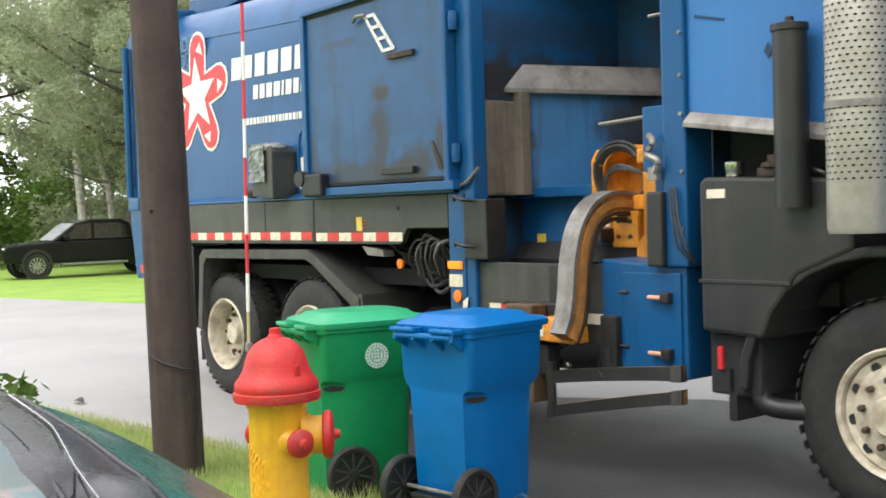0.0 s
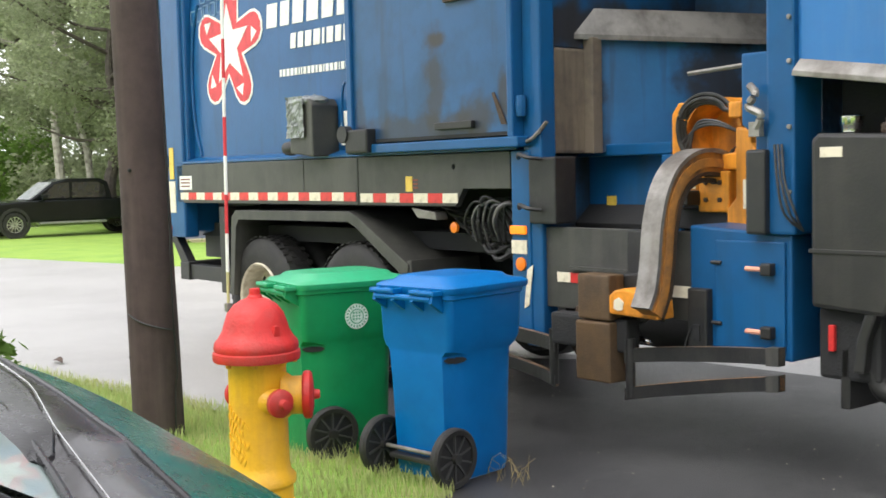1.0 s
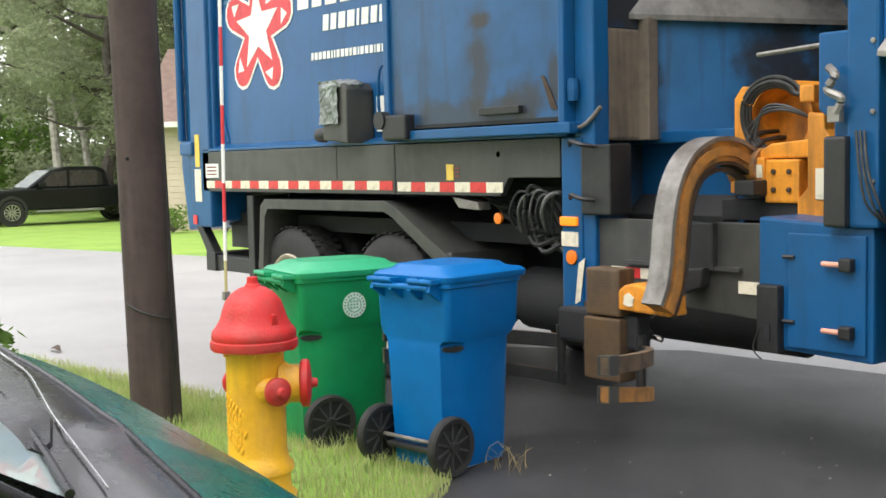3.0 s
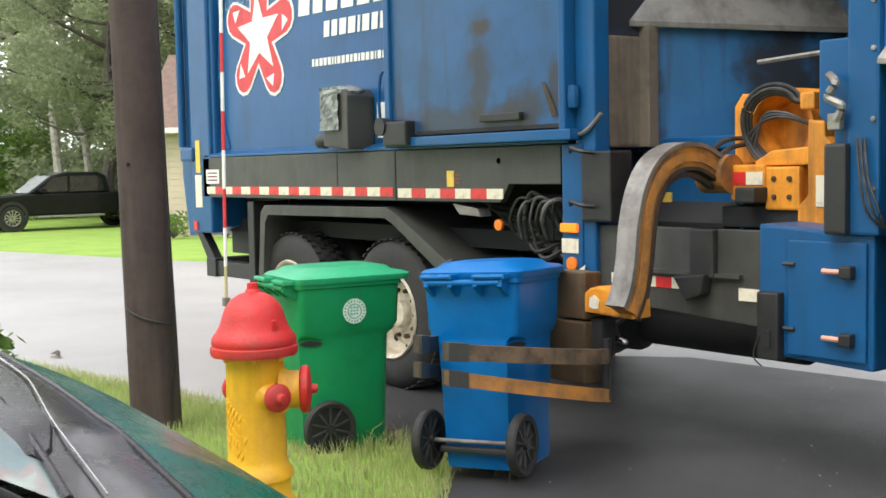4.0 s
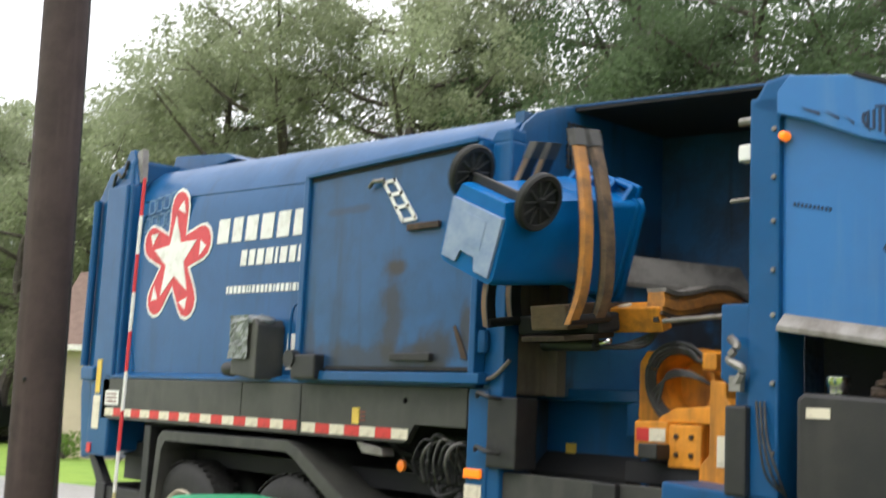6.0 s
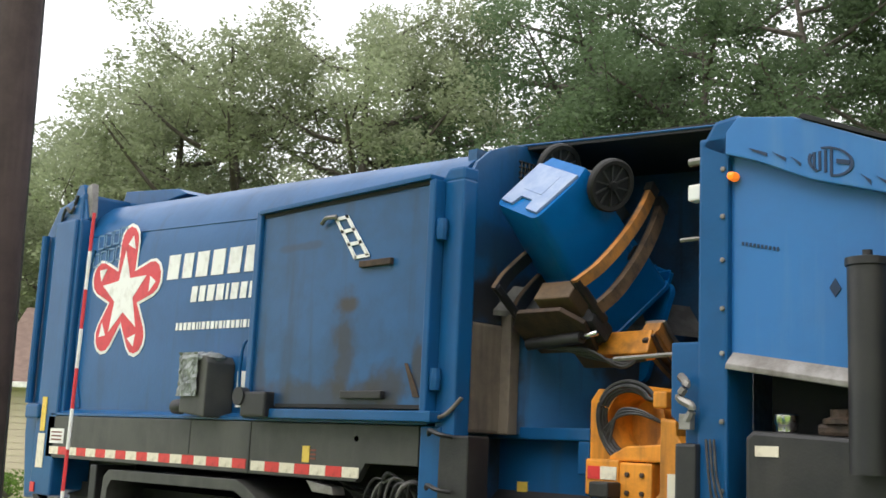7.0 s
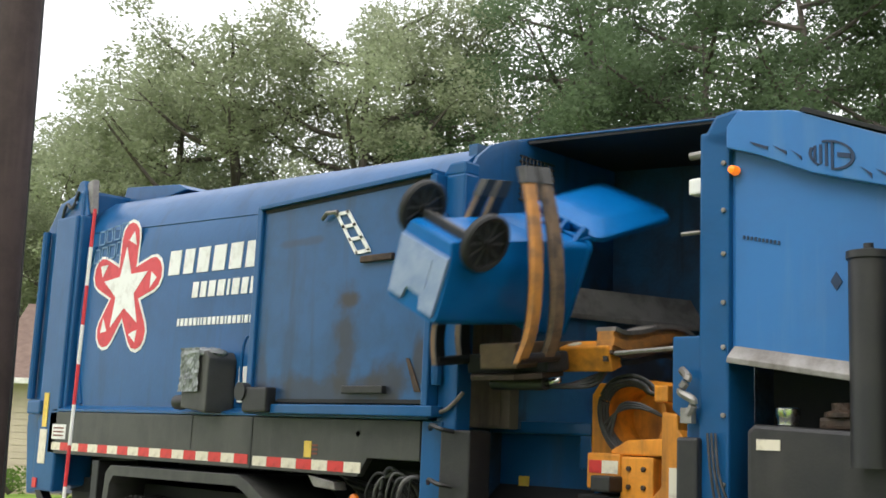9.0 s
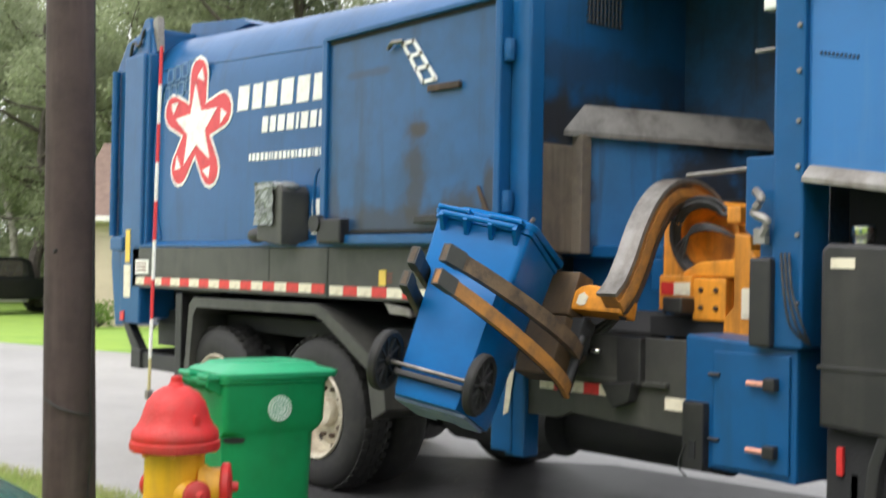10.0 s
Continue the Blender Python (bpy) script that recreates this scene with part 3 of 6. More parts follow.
# hoses and valves behind the arch
for k in range(9):
    random.seed(40 + k)
    a = Vector((3.35 + 0.06 * k, 0.25 + 0.03 * random.random(), 1.33 - 0.02 * k))
    path = [a, a + Vector((0.15, -0.05, -0.04 - 0.02 * k)), a + Vector((0.38, 0.05 * random.random(), -0.12)), a + Vector((0.62, 0.0, -0.30 - 0.04 * random.random())), a + Vector((0.9, 0.1, -0.42))]
    part("hydraulic_hose", tube(smooth_path(path), 0.016, 6), M["hose"], truck, smooth=True)
for k in range(7):
    random.seed(70 + k)
    j_ = [random.uniform(-0.03, 0.03) for _ in range(4)]
    part("valve_hose", tube(smooth_path([(3.80 + 0.055 * k, 0.16, 1.10 + j_[0]), (3.86 + 0.055 * k, 0.07 + j_[1], 1.22), (3.95 + 0.05 * k, 0.06, 1.34 + j_[2]), (4.06 + 0.04 * k, 0.12, 1.30 + j_[3]), (4.12 + 0.03 * k, 0.2, 1.14)]), 0.008 + 0.003 * (k % 3), 7),
         M["hose_grey" if k % 2 else "hose"], truck, "", True)
part("valve_block", box(3.93, 4.34, 0.22, 0.42, 1.08, 1.36, 0.01), M["dark"], truck)
part("side_reflector", lathe([(0.035, 0.0), (0.035, -0.02), (0.0, -0.022)], 12, "y", (3.72, 0.10, 1.17)), M["orange_lens"], truck, "orange side reflector")
part("bent_bracket", prism([(3.35, 1.30), (3.60, 1.27), (3.62, 1.22), (3.42, 1.23)], "y", 0.02, 0.12, 0.006), M["steel"], truck)

# wrapped box on the ledge
camera_box = part("control_box", prism([(2.09, 1.69), (2.40, 1.66), (2.40, 2.03), (2.36, 2.08), (2.12, 2.08), (2.09, 2.05)], "y", -0.13, 0.10, 0.012), M["skirt"], truck, "dark control box wrapped in clear plastic")
bm = bmesh.new()
bmesh.ops.create_grid(bm, x_segments=14, y_segments=14, size=0.5)
for v in bm.verts:
    q = Vector((v.co.x * 9, v.co.y * 9, 0))
    v.co = (2.08 + 0.235 * (v.co.x + 0.5), -0.140 - 0.022 * abs(noise.noise(q)) - 0.012 * abs(noise.noise(q * 2.3)), 1.80 + 0.30 * (v.co.y + 0.5))
part("plastic_wrap", bm, M["plastic_wrap"], camera_box, "crumpled clear plastic wrap")
bm = bmesh.new()
bmesh.ops.create_icosphere(bm, subdivisions=3, radius=1)
for v in bm.verts:
    v.co = Vector((2.23 + 0.17 * v.co.x, -0.03 + 0.13 * v.co.y, 2.065 + 0.045 * v.co.z)) * 1.0 + Vector((0, 0, 0.02 * noise.noise(v.co * 4)))
part("wrap_top", bm, M["plastic_wrap"], camera_box)
part("box_knob", lathe([(0.03, -0.12), (0.05, -0.1), (0.055, -0.03), (0.04, 0.02), (0.0, 0.03)], 14, "x", (2.05, -0.07, 1.73)), M["black"], camera_box, smooth=True)
part("unit_number", box(2.44, 2.68, 0.092, 0.099, 1.74, 1.985, 0), M["white"], truck, "white plate cut off by the door")

# hinged side door
door = part("side_door", prism([(2.84, 1.74), (2.86, 3.02), (4.47, 3.045), (4.50, 1.735)], "y", -0.075, 0.02, 0.012), M["blue_dirty"], truck, "dented blue steel side door with grime and rust")
part("door_top_slot", prism([(2.87, 2.975), (4.45, 3.005), (4.45, 3.03), (2.87, 3.0)], "y", -0.082, -0.02, 0), M["dark"], door)
part("door_top_lip", prism([(2.84, 3.0), (4.47, 3.03), (4.47, 3.06), (2.84, 3.03)], "y", -0.11, 0.04, 0.006), M["blue"], door)
part("door_edge", box(2.80, 2.86, -0.10, 0.06, 1.66, 3.03, 0.01), M["blue"], door)
part("door_edge", box(4.45, 4.50, -0.10, 0.06, 1.66, 3.03, 0.01), M["blue"], door)
part("door_sill", box(2.8, 4.55, -0.11, 0.06, 1.665, 1.725, 0.008), M["blue"], door)
# near-black strip paints the shadow above the sill
part("sill_shadow_gap", box(3.12, 4.44, -0.082, -0.070, 1.735, 1.758, 0), M["dark"], door)
part("door_catch", box(2.84, 3.10, -0.15, -0.05, 1.67, 1.83, 0.015), M["black"], door, "black door catch")
part("catch_roller", lathe([(0.06, 0), (0.06, -0.06), (0, -0.06)], 14, "y", (2.82, -0.1, 1.80)), M["black"], door, smooth=True)
bm = box(3.60, 3.625, -0.082, -0.076, 2.64, 2.90, 0)
bmesh.ops.delete(bm, geom=bm.verts[:], context="VERTS")
for i in range(4):
    prism([(3.60 + 0.07 * i, 2.90 - 0.085 * i), (3.73 + 0.07 * i, 2.905 - 0.085 * i), (3.74 + 0.07 * i, 2.885 - 0.085 * i), (3.61 + 0.07 * i, 2.878 - 0.085 * i)], "y", -0.086, -0.079, 0, bm)
prism([(3.60, 2.90), (3.625, 2.90), (3.84, 2.625), (3.81, 2.625)], "y", -0.086, -0.079, 0, bm)
prism([(3.70, 2.905), (3.73, 2.905), (3.95, 2.64), (3.92, 2.635)], "y", -0.086, -0.079, 0, bm)
part("ladder_plate", bm, M["white"], door, "white perforated step strip")
part("strip_clip", tube([(3.50, -0.10, 2.87), (3.55, -0.11, 2.90), (3.64, -0.10, 2.90)], 0.014, 6), M["steel"], door)
part("grab_handle", box(3.88, 4.16, -0.105, -0.074, 2.565, 2.605, 0.006), M["rust"], door)
part("lower_handle", box(3.78, 4.14, -0.11, -0.074, 1.79, 1.835, 0.006), M["black"], door)
part("peeled_strip", prism([(4.30, 1.99), (4.325, 1.99), (4.43, 1.80), (4.38, 1.80)], "y", -0.083, -0.078, 0), M["rust"], door)
part("stirrup", tube(smooth_path([(2.74, 0.06, 2.16), (2.68, -0.04, 2.15), (2.68, -0.04, 1.80), (2.74, 0.06, 1.78)]), 0.012, 6), M["blue"], truck)

# vertical column between door and hopper
col = part("hopper_column", box(4.50, 4.65, -0.02, 0.10, 0.50, 3.03, 0.015), M["blue"], truck, "blue vertical hopper column")
part("column_front", box(4.40, 4.56, -0.03, 0.02, 0.52, 1.645, 0.01), M["blue"], col)
part("column_cap", prism([(4.46, 3.02), (4.65, 3.02), (4.65, 3.10), (4.52, 3.10)], "y", -0.02, 0.10, 0.015), M["blue"], col)
for z in (2.74, 1.90):
    part("hinge", lathe([(0.03, -0.06), (0.035, 0.0), (0.03, 0.06)], 10, "z", (4.52, -0.05, z)), M["blue"], col)
part("ledge_lip", tube(smooth_path([(4.40, -0.03, 1.70), (4.58, -0.04, 1.70), (4.70, -0.02, 1.80)]), 0.012, 6), M["steel"], col)
lamp = part("turn_signal", box(4.40, 4.53, -0.05, -0.028, 1.155, 1.205, 0.008), M["amber"], col, "lit amber turn signal")
part("round_reflector", lathe([(0.04, 0.0), (0.04, -0.012), (0.0, -0.014)], 14, "y", (4.48, -0.03, 0.98)), M["orange_lens"], col, "orange round reflector")
part("label_bar", box(4.40, 4.53, -0.036, -0.030, 1.04, 1.12, 0), M["white_tape"], col)
part("scuff", prism([(4.50, 0.72), (4.53, 0.95), (4.58, 0.98), (4.54, 0.74)], "y", -0.034, -0.030, 0), M["white_tape"], col)
hb = part("hinge_box", box(4.57, 4.79, -0.05, 0.12, 1.22, 1.60, 0.012), M["black"], truck, "rusty dark hinge box")
for z in (1.60, 1.31):
    part("loop", tube(smooth_path([(4.50, -0.06, z), (4.56, -0.11, z + 0.02), (4.64, -0.12, z), (4.68, -0.06, z - 0.01)]), 0.013, 6), M["black"], hb)

# hopper: back wall, sill, sloped chute, cover, dark inside
part("hopper_back", box(4.43, 6.24, 1.42, 1.45, 0.9, 3.34, 0), M["hopper"], truck, "stained hopper back wall")
part("hopper_end", box(4.36, 4.43, 0.3, 2.45, 1.1, 3.30, 0), M["hopper"], truck)
part("hopper_front_wall", box(6.22, 6.26, 0.3, 1.42, 1.0, 3.05, 0), M["hopper"], truck)
part("hopper_roof", prism([(4.46, 3.37), (6.24, 3.25), (6.24, 3.21), (4.46, 3.33)], "y", 0.56, 2.45, 0.004), M["dark"], truck, "near-black hopper roof")
part("hopper_rim", tube([(4.46, 0.56, 3.36), (5.4, 0.56, 3.29), (6.24, 0.56, 3.23)], 0.007, 6), M["blue"], truck)
part("hopper_floor", box(4.45, 6.2, 1.25, 2.4, 1.30, 1.36, 0), M["dark"], truck)
plate = part("end_plate", prism([(0.05, 2.24), (0.05, 2.95), (0.075, 3.06), (0.13, 3.16), (0.24, 3.25), (0.42, 3.32), (0.62, 3.35), (1.5, 3.37), (1.5, 2.24)], "x", 4.58, 4.605, 0.004), M["blue_grimy_plate"], truck, "blue rounded end plate of the container, grimy below")
bm = bmesh.new()
for k in range(9):
    tube([(4.612, 0.50 + 0.034 * k, 2.96), (4.612, 0.50 + 0.034 * k, 3.24)], 0.006, 4, bm)
    tube([(4.612, 0.48, 2.97 + 0.033 * k), (4.612, 0.80, 2.97 + 0.033 * k)], 0.006, 4, bm)
part("grille", bm, M["black"], plate, "black mesh grille")
part("side_cheek", prism([(0.28, 1.62), (0.28, 2.30), (1.5, 2.3), (1.5, 1.62)], "x", 4.43, 4.46, 0.005), M["hopper"], truck)
part("pillar_cover", box(4.47, 4.61, 0.09, 0.43, 1.62, 2.24, 0.02), M["scraped"], truck, "bare scraped steel pillar")
part("hopper_jamb", box(4.60, 4.68, 0.38, 0.46, 1.62, 2.30, 0.006), M["scraped"], truck)
# the deflector runs level and slantwise from the container's end into the hopper
LIP_A, LIP_B, INTO = Vector((4.57, 0.25, 2.295)), Vector((5.29, 1.41, 2.245)), Vector((-0.85, 0.526, 0))


def slanted(a, b, profile):
    """A strip from a to b; the profile holds (inwards, up) pairs."""
    return ring_loft([[p + INTO * q + Vector((0, 0, h)) for q, h in profile] for p in (a, a.lerp(b, 0.5), b)])


chute = part("hopper_chute", slanted(LIP_A, LIP_B, [(0.0, 0.0), (0.0, 0.03), (0.09, 0.195), (0.30, 0.21), (0.30, 0.17), (0.11, 0.155)]), M["steel_grimy"], truck, "scratched bare steel hopper lip")
part("hopper_panel", slanted(LIP_A.lerp(LIP_B, 0.08), LIP_B, [(0.05, -0.66), (0.05, 0.05), (0.07, 0.05), (0.07, -0.66)]), M["hopper_panel"], truck, "stained blue hopper panel")
part("chute_cheek", prism([(4.50, 2.12), (4.475, 2.50), (4.57, 2.48), (4.60, 2.28), (4.56, 2.17)], "y", 0.25, 0.5, 0.008), M["steel_grimy"], chute)
part("guide_bar", tube([(5.62, 0.1, 2.0), (6.05, 0.1, 2.02)], 0.012, 6), M["steel"], truck)
sill = part("hopper_sill", box(4.30, 5.17, 0.50, 0.62, 1.60, 1.67, 0.01), M["blue"], truck, "blue hopper sill beam")
part("sill_post", box(5.09, 5.17, 0.50, 0.60, 1.42, 1.60, 0.01), M["blue"], sill)
part("recess_panel", box(4.30, 5.15, 0.60, 0.63, 1.05, 1.62, 0), M["blue"], sill)
part("recess_slope", prism([(0.47, 1.20), (0.60, 1.31), (0.62, 1.10), (0.49, 1.10)], "x", 4.35, 5.12, 0.004), M["dark"], sill)
part("sill_label", box(4.58, 4.655, 0.592, 0.60, 1.275, 1.36, 0), M["yellow_label"], sill)
low = part("lower_panel", prism([(4.58, 1.20), (5.70, 1.20), (5.70, 0.74), (4.96, 0.78), (4.86, 0.74), (4.58, 0.74)], "y", 0.01, 0.06, 0.006), M["skirt"], truck, "grimy dark grey lower panel")
part("panel_step", box(4.86, 5.60, -0.02, 0.02, 0.965, 0.985, 0), M["skirt"], low)
for i in range(6):
    share("tape_stripe", STRIPE["white_tape" if i % 2 == 0 else "red_tape"], low, pose(4.74 + 0.105 * i, 0.008, 0.89) @ Matrix.Diagonal((0.69, 1, 0.9, 1)))
part("panel_label", box(5.58, 5.70, 0.002, 0.008, 0.86, 0.92, 0), M["white_tape"], low)
part("bracket", box(5.30, 5.45, -0.03, 0.06, 0.96, 1.20, 0.01), M["black"], low)
part("sensor", prism([(5.22, 0.96), (5.42, 0.98), (5.40, 0.88), (5.30, 0.84)], "y", -0.06, 0.03, 0.01), M["black"], low)
# tanks coloured near-black to carry the shade beneath the truck
part("under_tank", lathe([(0.10, 3.55), (0.2, 3.6), (0.2, 4.5), (0.1, 4.55)], 20, "x", (0, 0.5, 0.64)), M["dark"], truck, smooth=True)
part("air_tank", lathe([(0.05, 4.5), (0.14, 4.55), (0.14, 5.6), (0.05, 5.65)], 20, "x", (0, 0.55, 0.62)), M["dark"], truck, smooth=True)
part("transmission", prism([(4.7, 0.75), (4.8, 0.50), (5.3, 0.42), (5.7, 0.5), (6.1, 0.42), (6.6, 0.5), (6.9, 0.75)], "y", 0.9, 1.7, 0.05), M["dark"], truck)

# blue locker beside the arm
locker = part("locker", prism([(5.70, 1.235), (6.30, 1.20), (6.30, 0.60), (5.70, 0.62)], "y", 0.0, 0.55, 0.015), M["blue"], truck, "blue steel locker with two latches")
part("locker_door", box(5.87, 6.27, -0.016, 0.0, 0.635, 1.165, 0.008), M["blue"], locker)
for z in (0.735, 1.035):
    lever = part("latch", tube([(6.07, -0.04, z), (6.16, -0.045, z)], 0.012, 8), M["copper"], locker, "pink latch lever")
    part("latch_body", box(6.16, 6.22, -0.06, -0.01, z - 0.03, z + 0.03, 0.01), M["black"], locker)
    part("hinge_pin", tube([(5.85, -0.02, z + 0.02), (5.91, -0.02, z + 0.02)], 0.010, 6), M["black"], locker)
part("locker_step", box(5.72, 5.84, -0.05, 0.02, 0.60, 0.92, 0.012), M["black"], locker)
part("step_slot", box(5.765, 5.80, -0.056, -0.048, 0.66, 0.74, 0), M["dark"], locker)
part("step_wire", tube(smooth_path([(5.74, -0.05, 0.72), (5.72, -0.07, 0.62), (5.76, -0.06, 0.57)]), 0.004, 5), M["wire"], locker)

# front post with box, cables and hooks
post = part("front_post", box(6.18, 6.335, -0.03, 0.2, 1.20, 3.0, 0.015), M["blue"], truck, "blue vertical post with bolts")
part("post_flange", prism([(6.02, 1.72), (6.02, 2.06), (6.20, 2.06), (6.20, 1.20), (6.10, 1.20), (6.10, 1.66)], "y", 0.0, 0.12, 0.01), M["blue"], post)
for z in (1.4, 1.7, 2.0, 2.2, 2.42, 2.62, 2.84):
    part("bolt", lathe([(0.012, 0.0), (0.012, -0.01), (0.0, -0.012)], 6, "y", (6.31, -0.03, z)), M["steel"], post)
part("junction_box", box(6.09, 6.20, -0.07, 0.0, 1.20, 1.60, 0.015), M["tank"], post, "dark grey junction box")
part("hook", tube(smooth_path([(6.10, -0.04, 1.90), (6.15, -0.07, 1.86), (6.12, -0.08, 1.80), (6.18, -0.07, 1.76), (6.15, -0.06, 1.70)]), 0.02, 7), M["steel"], post)
part("hook_plate", box(6.11, 6.17, -0.07, -0.03, 1.66, 1.73, 0.004), M["steel"], post)
for k in range(3):
    part("cable", tube(smooth_path([(6.24 + 0.02 * k, -0.05, 1.62), (6.27 + 0.02 * k, -0.07, 1.45), (6.30 + 0.03 * k, -0.06, 1.30), (6.36, 0.0, 1.22)]), 0.006, 6), M["hose"], post)
part("side_lamp", lathe([(0.0, -0.05), (0.018, -0.044), (0.022, -0.018), (0.022, 0.0)], 12, "y", (6.36, -0.01, 2.80)), M["amber"], post, "lit amber marker lamp")
part("work_light", box(6.10, 6.17, 0.0, 0.07, 2.72, 2.80, 0.012), M["white"], post)
part("post_pin", tube([(6.08, 0.05, 2.92), (6.20, 0.05, 2.92)], 0.02, 8), M["steel"], post)
part("post_bar", tube([(6.0, 0.1, 2.56), (6.2, 0.1, 2.56)], 0.010, 6), M["steel"], post)
part("post_cap", prism([(6.18, 2.95), (6.335, 2.88), (6.42, 3.04), (6.38, 3.09), (6.26, 3.075)], "y", -0.03, 0.3, 0.02), M["blue"], post)

# cover over the front of the hopper
hood = part("hopper_cover", prism([(6.33, 1.93), (7.55, 1.78), (7.55, 2.70), (7.06, 2.86), (6.67, 3.03), (6.40, 3.075), (6.33, 3.0)], "y", 0.0, 2.4, 0.02), M["blue_bright"], truck, "bright blue hopper cover panel with streaks")
band = [(6.34, 2.90), (6.5, 2.845), (6.75, 2.73), (7.06, 2.635), (7.6, 2.50), (7.6, 2.69), (7.06, 2.85), (6.67, 3.02), (6.40, 3.065), (6.34, 3.0)]
part("cover_band", prism(band, "y", -0.062, 0.0, 0.006), M["blue_bright"], hood)
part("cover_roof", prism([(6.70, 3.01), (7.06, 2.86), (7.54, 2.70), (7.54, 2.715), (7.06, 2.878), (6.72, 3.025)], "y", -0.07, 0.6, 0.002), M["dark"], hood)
part("cover_ledge", prism([(-0.05, 1.93), (-0.05, 1.955), (0.02, 2.03), (0.05, 2.03), (0.05, 1.93)], "x", 6.335, 7.5, 0.004), M["steel"], hood, "scuffed pale grey ledge").matrix_basis = pose(0, 0, 0) @ Matrix.Translation((6.335, 0, 1.95)) @ Matrix.Rotation(radians(8.5), 4, "Y") @ Matrix.Translation((-6.335, 0, -1.95))
for i, (xa, xb, za) in enumerate([(6.46, 6.55, 2.91), (6.575, 6.64, 2.875), (6.66, 6.71, 2.842), (6.97, 7.02, 2.725), (7.04, 7.10, 2.705)]):
    part("dash_mark", prism([(xa, za), (xb, za - 0.036), (xb, za - 0.052 - 0.005 * (i > 2)), (xa + 0.02, za - 0.018)], "y", -0.067, -0.061, 0), M["navy"], hood)
bm = bmesh.new()
for k in range(28):
    a, b = 2 * math.pi * k / 28, 2 * math.pi * (k + 1) / 28
    if 1.9 < a < 2.6 or 4.0 < a < 4.5:
        continue
    q = [(6.845 + r * 0.103 * math.cos(c), 2.792 + r * 0.065 * math.sin(c) - 0.22 * r * 0.103 * math.cos(c)) for r, c in ((1, a), (1, b), (0.86, b), (0.86, a))]
    prism(q, "y", -0.067, -0.061, 0, bm)
for k in range(4):
    x = 6.765 + 0.026 * k
    h = 0.035 + 0.007 * k
    prism([(x, 2.808 - 0.006 * k + h), (x + 0.012, 2.808 - 0.006 * k + h), (x + 0.012, 2.808 - 0.006 * k - h), (x, 2.808 - 0.006 * k - h)], "y", -0.067, -0.061, 0, bm)
prism([(6.872, 2.80), (6.93, 2.785), (6.93, 2.765), (6.872, 2.78)], "y", -0.067, -0.061, 0, bm)
part("maker_badge", bm, M["navy"], hood, "dark oval maker badge with stripes")
bm = bmesh.new()
for k in range(10):
    x = 6.39 + 0.019 * k
    box(x, x + 0.010, -0.005, 0.0, 2.484 - 0.0045 * k, 2.500 - 0.0045 * k, 0, bm)
part("small_print", bm, M["navy"], hood)
part("diamond_mark", prism([(6.803, 2.265), (6.829, 2.305), (6.855, 2.26), (6.829, 2.225)], "y", -0.005, 0.0, 0), M["navy"], hood)
# solid near-black box added as the shade below the cover
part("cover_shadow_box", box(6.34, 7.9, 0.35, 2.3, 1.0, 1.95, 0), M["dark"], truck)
for k in range(4):
    part("pipe", tube([(6.34, 0.2, 1.42 + 0.06 * k), (6.8, 0.22, 1.41 + 0.06 * k)], 0.014, 6), M["hose"], truck)

# hydraulic tank with filler cap and filter
tank = part("hydraulic_tank", prism([(6.44, 0.88), (6.44, 1.635), (6.47, 1.665), (7.26, 1.63), (7.30, 1.60), (7.30, 1.30), (7.0, 1.18), (6.85, 0.98), (6.80, 0.86)], "y", -0.06, 0.5, 0.02), M["tank"], truck, "dusty black hydraulic tank")
part("tank_band", box(6.43, 6.97, -0.066, 0.5, 1.125, 1.145, 0.004), M["tank"], tank)
part("tank_label", box(6.49, 6.60, -0.066, -0.06, 1.555, 1.60, 0), M["white_tape"], tank)
part("filler_cap", lathe([(0.045, 1.665), (0.045, 1.69), (0.052, 1.70), (0.052, 1.735), (0.045, 1.74), (0.0, 1.742)], 20, "z", (6.57, 0.06, 0)), M["chrome"], tank, "chrome filler cap", True)
flt = part("filter_head", box(6.74, 6.90, 0.0, 0.14, 1.65, 1.70, 0.015), M["rust"], tank, "grimy filter head")
part("filter_flange", lathe([(0.09, 1.70), (0.09, 1.72), (0.06, 1.73), (0.06, 1.76), (0.0, 1.76)], 12, "z", (6.83, 0.07, 0)), M["rust"], flt)
part("filter_hose", tube(smooth_path([(6.90, 0.05, 1.72), (7.0, 0.0, 1.70), (7.12, -0.02, 1.66), (7.22, 0.05, 1.60)]), 0.012, 6), M["hose"], tank)
part("drain_valve", lathe([(0.03, 0.60), (0.05, 0.62), (0.05, 0.72), (0.03, 0.74), (0.03, 0.86)], 12, "z", (6.70, 0.05, 0)), M["rust"], tank)
part("drain_pipe", tube(smooth_path([(6.70, 0.05, 0.62), (6.74, 0.05, 0.52), (6.9, 0.1, 0.50), (7.05, 0.2, 0.52)]), 0.05, 10), M["black"], truck, smooth=True)
part("red_marker", box(6.50, 6.53, -0.02, 0.02, 0.68, 0.80, 0.006), M["red_tape"], truck)
part("tank_bracket", box(6.44, 6.75, 0.0, 0.5, 0.55, 0.88, 0.02), M["dark"], truck)

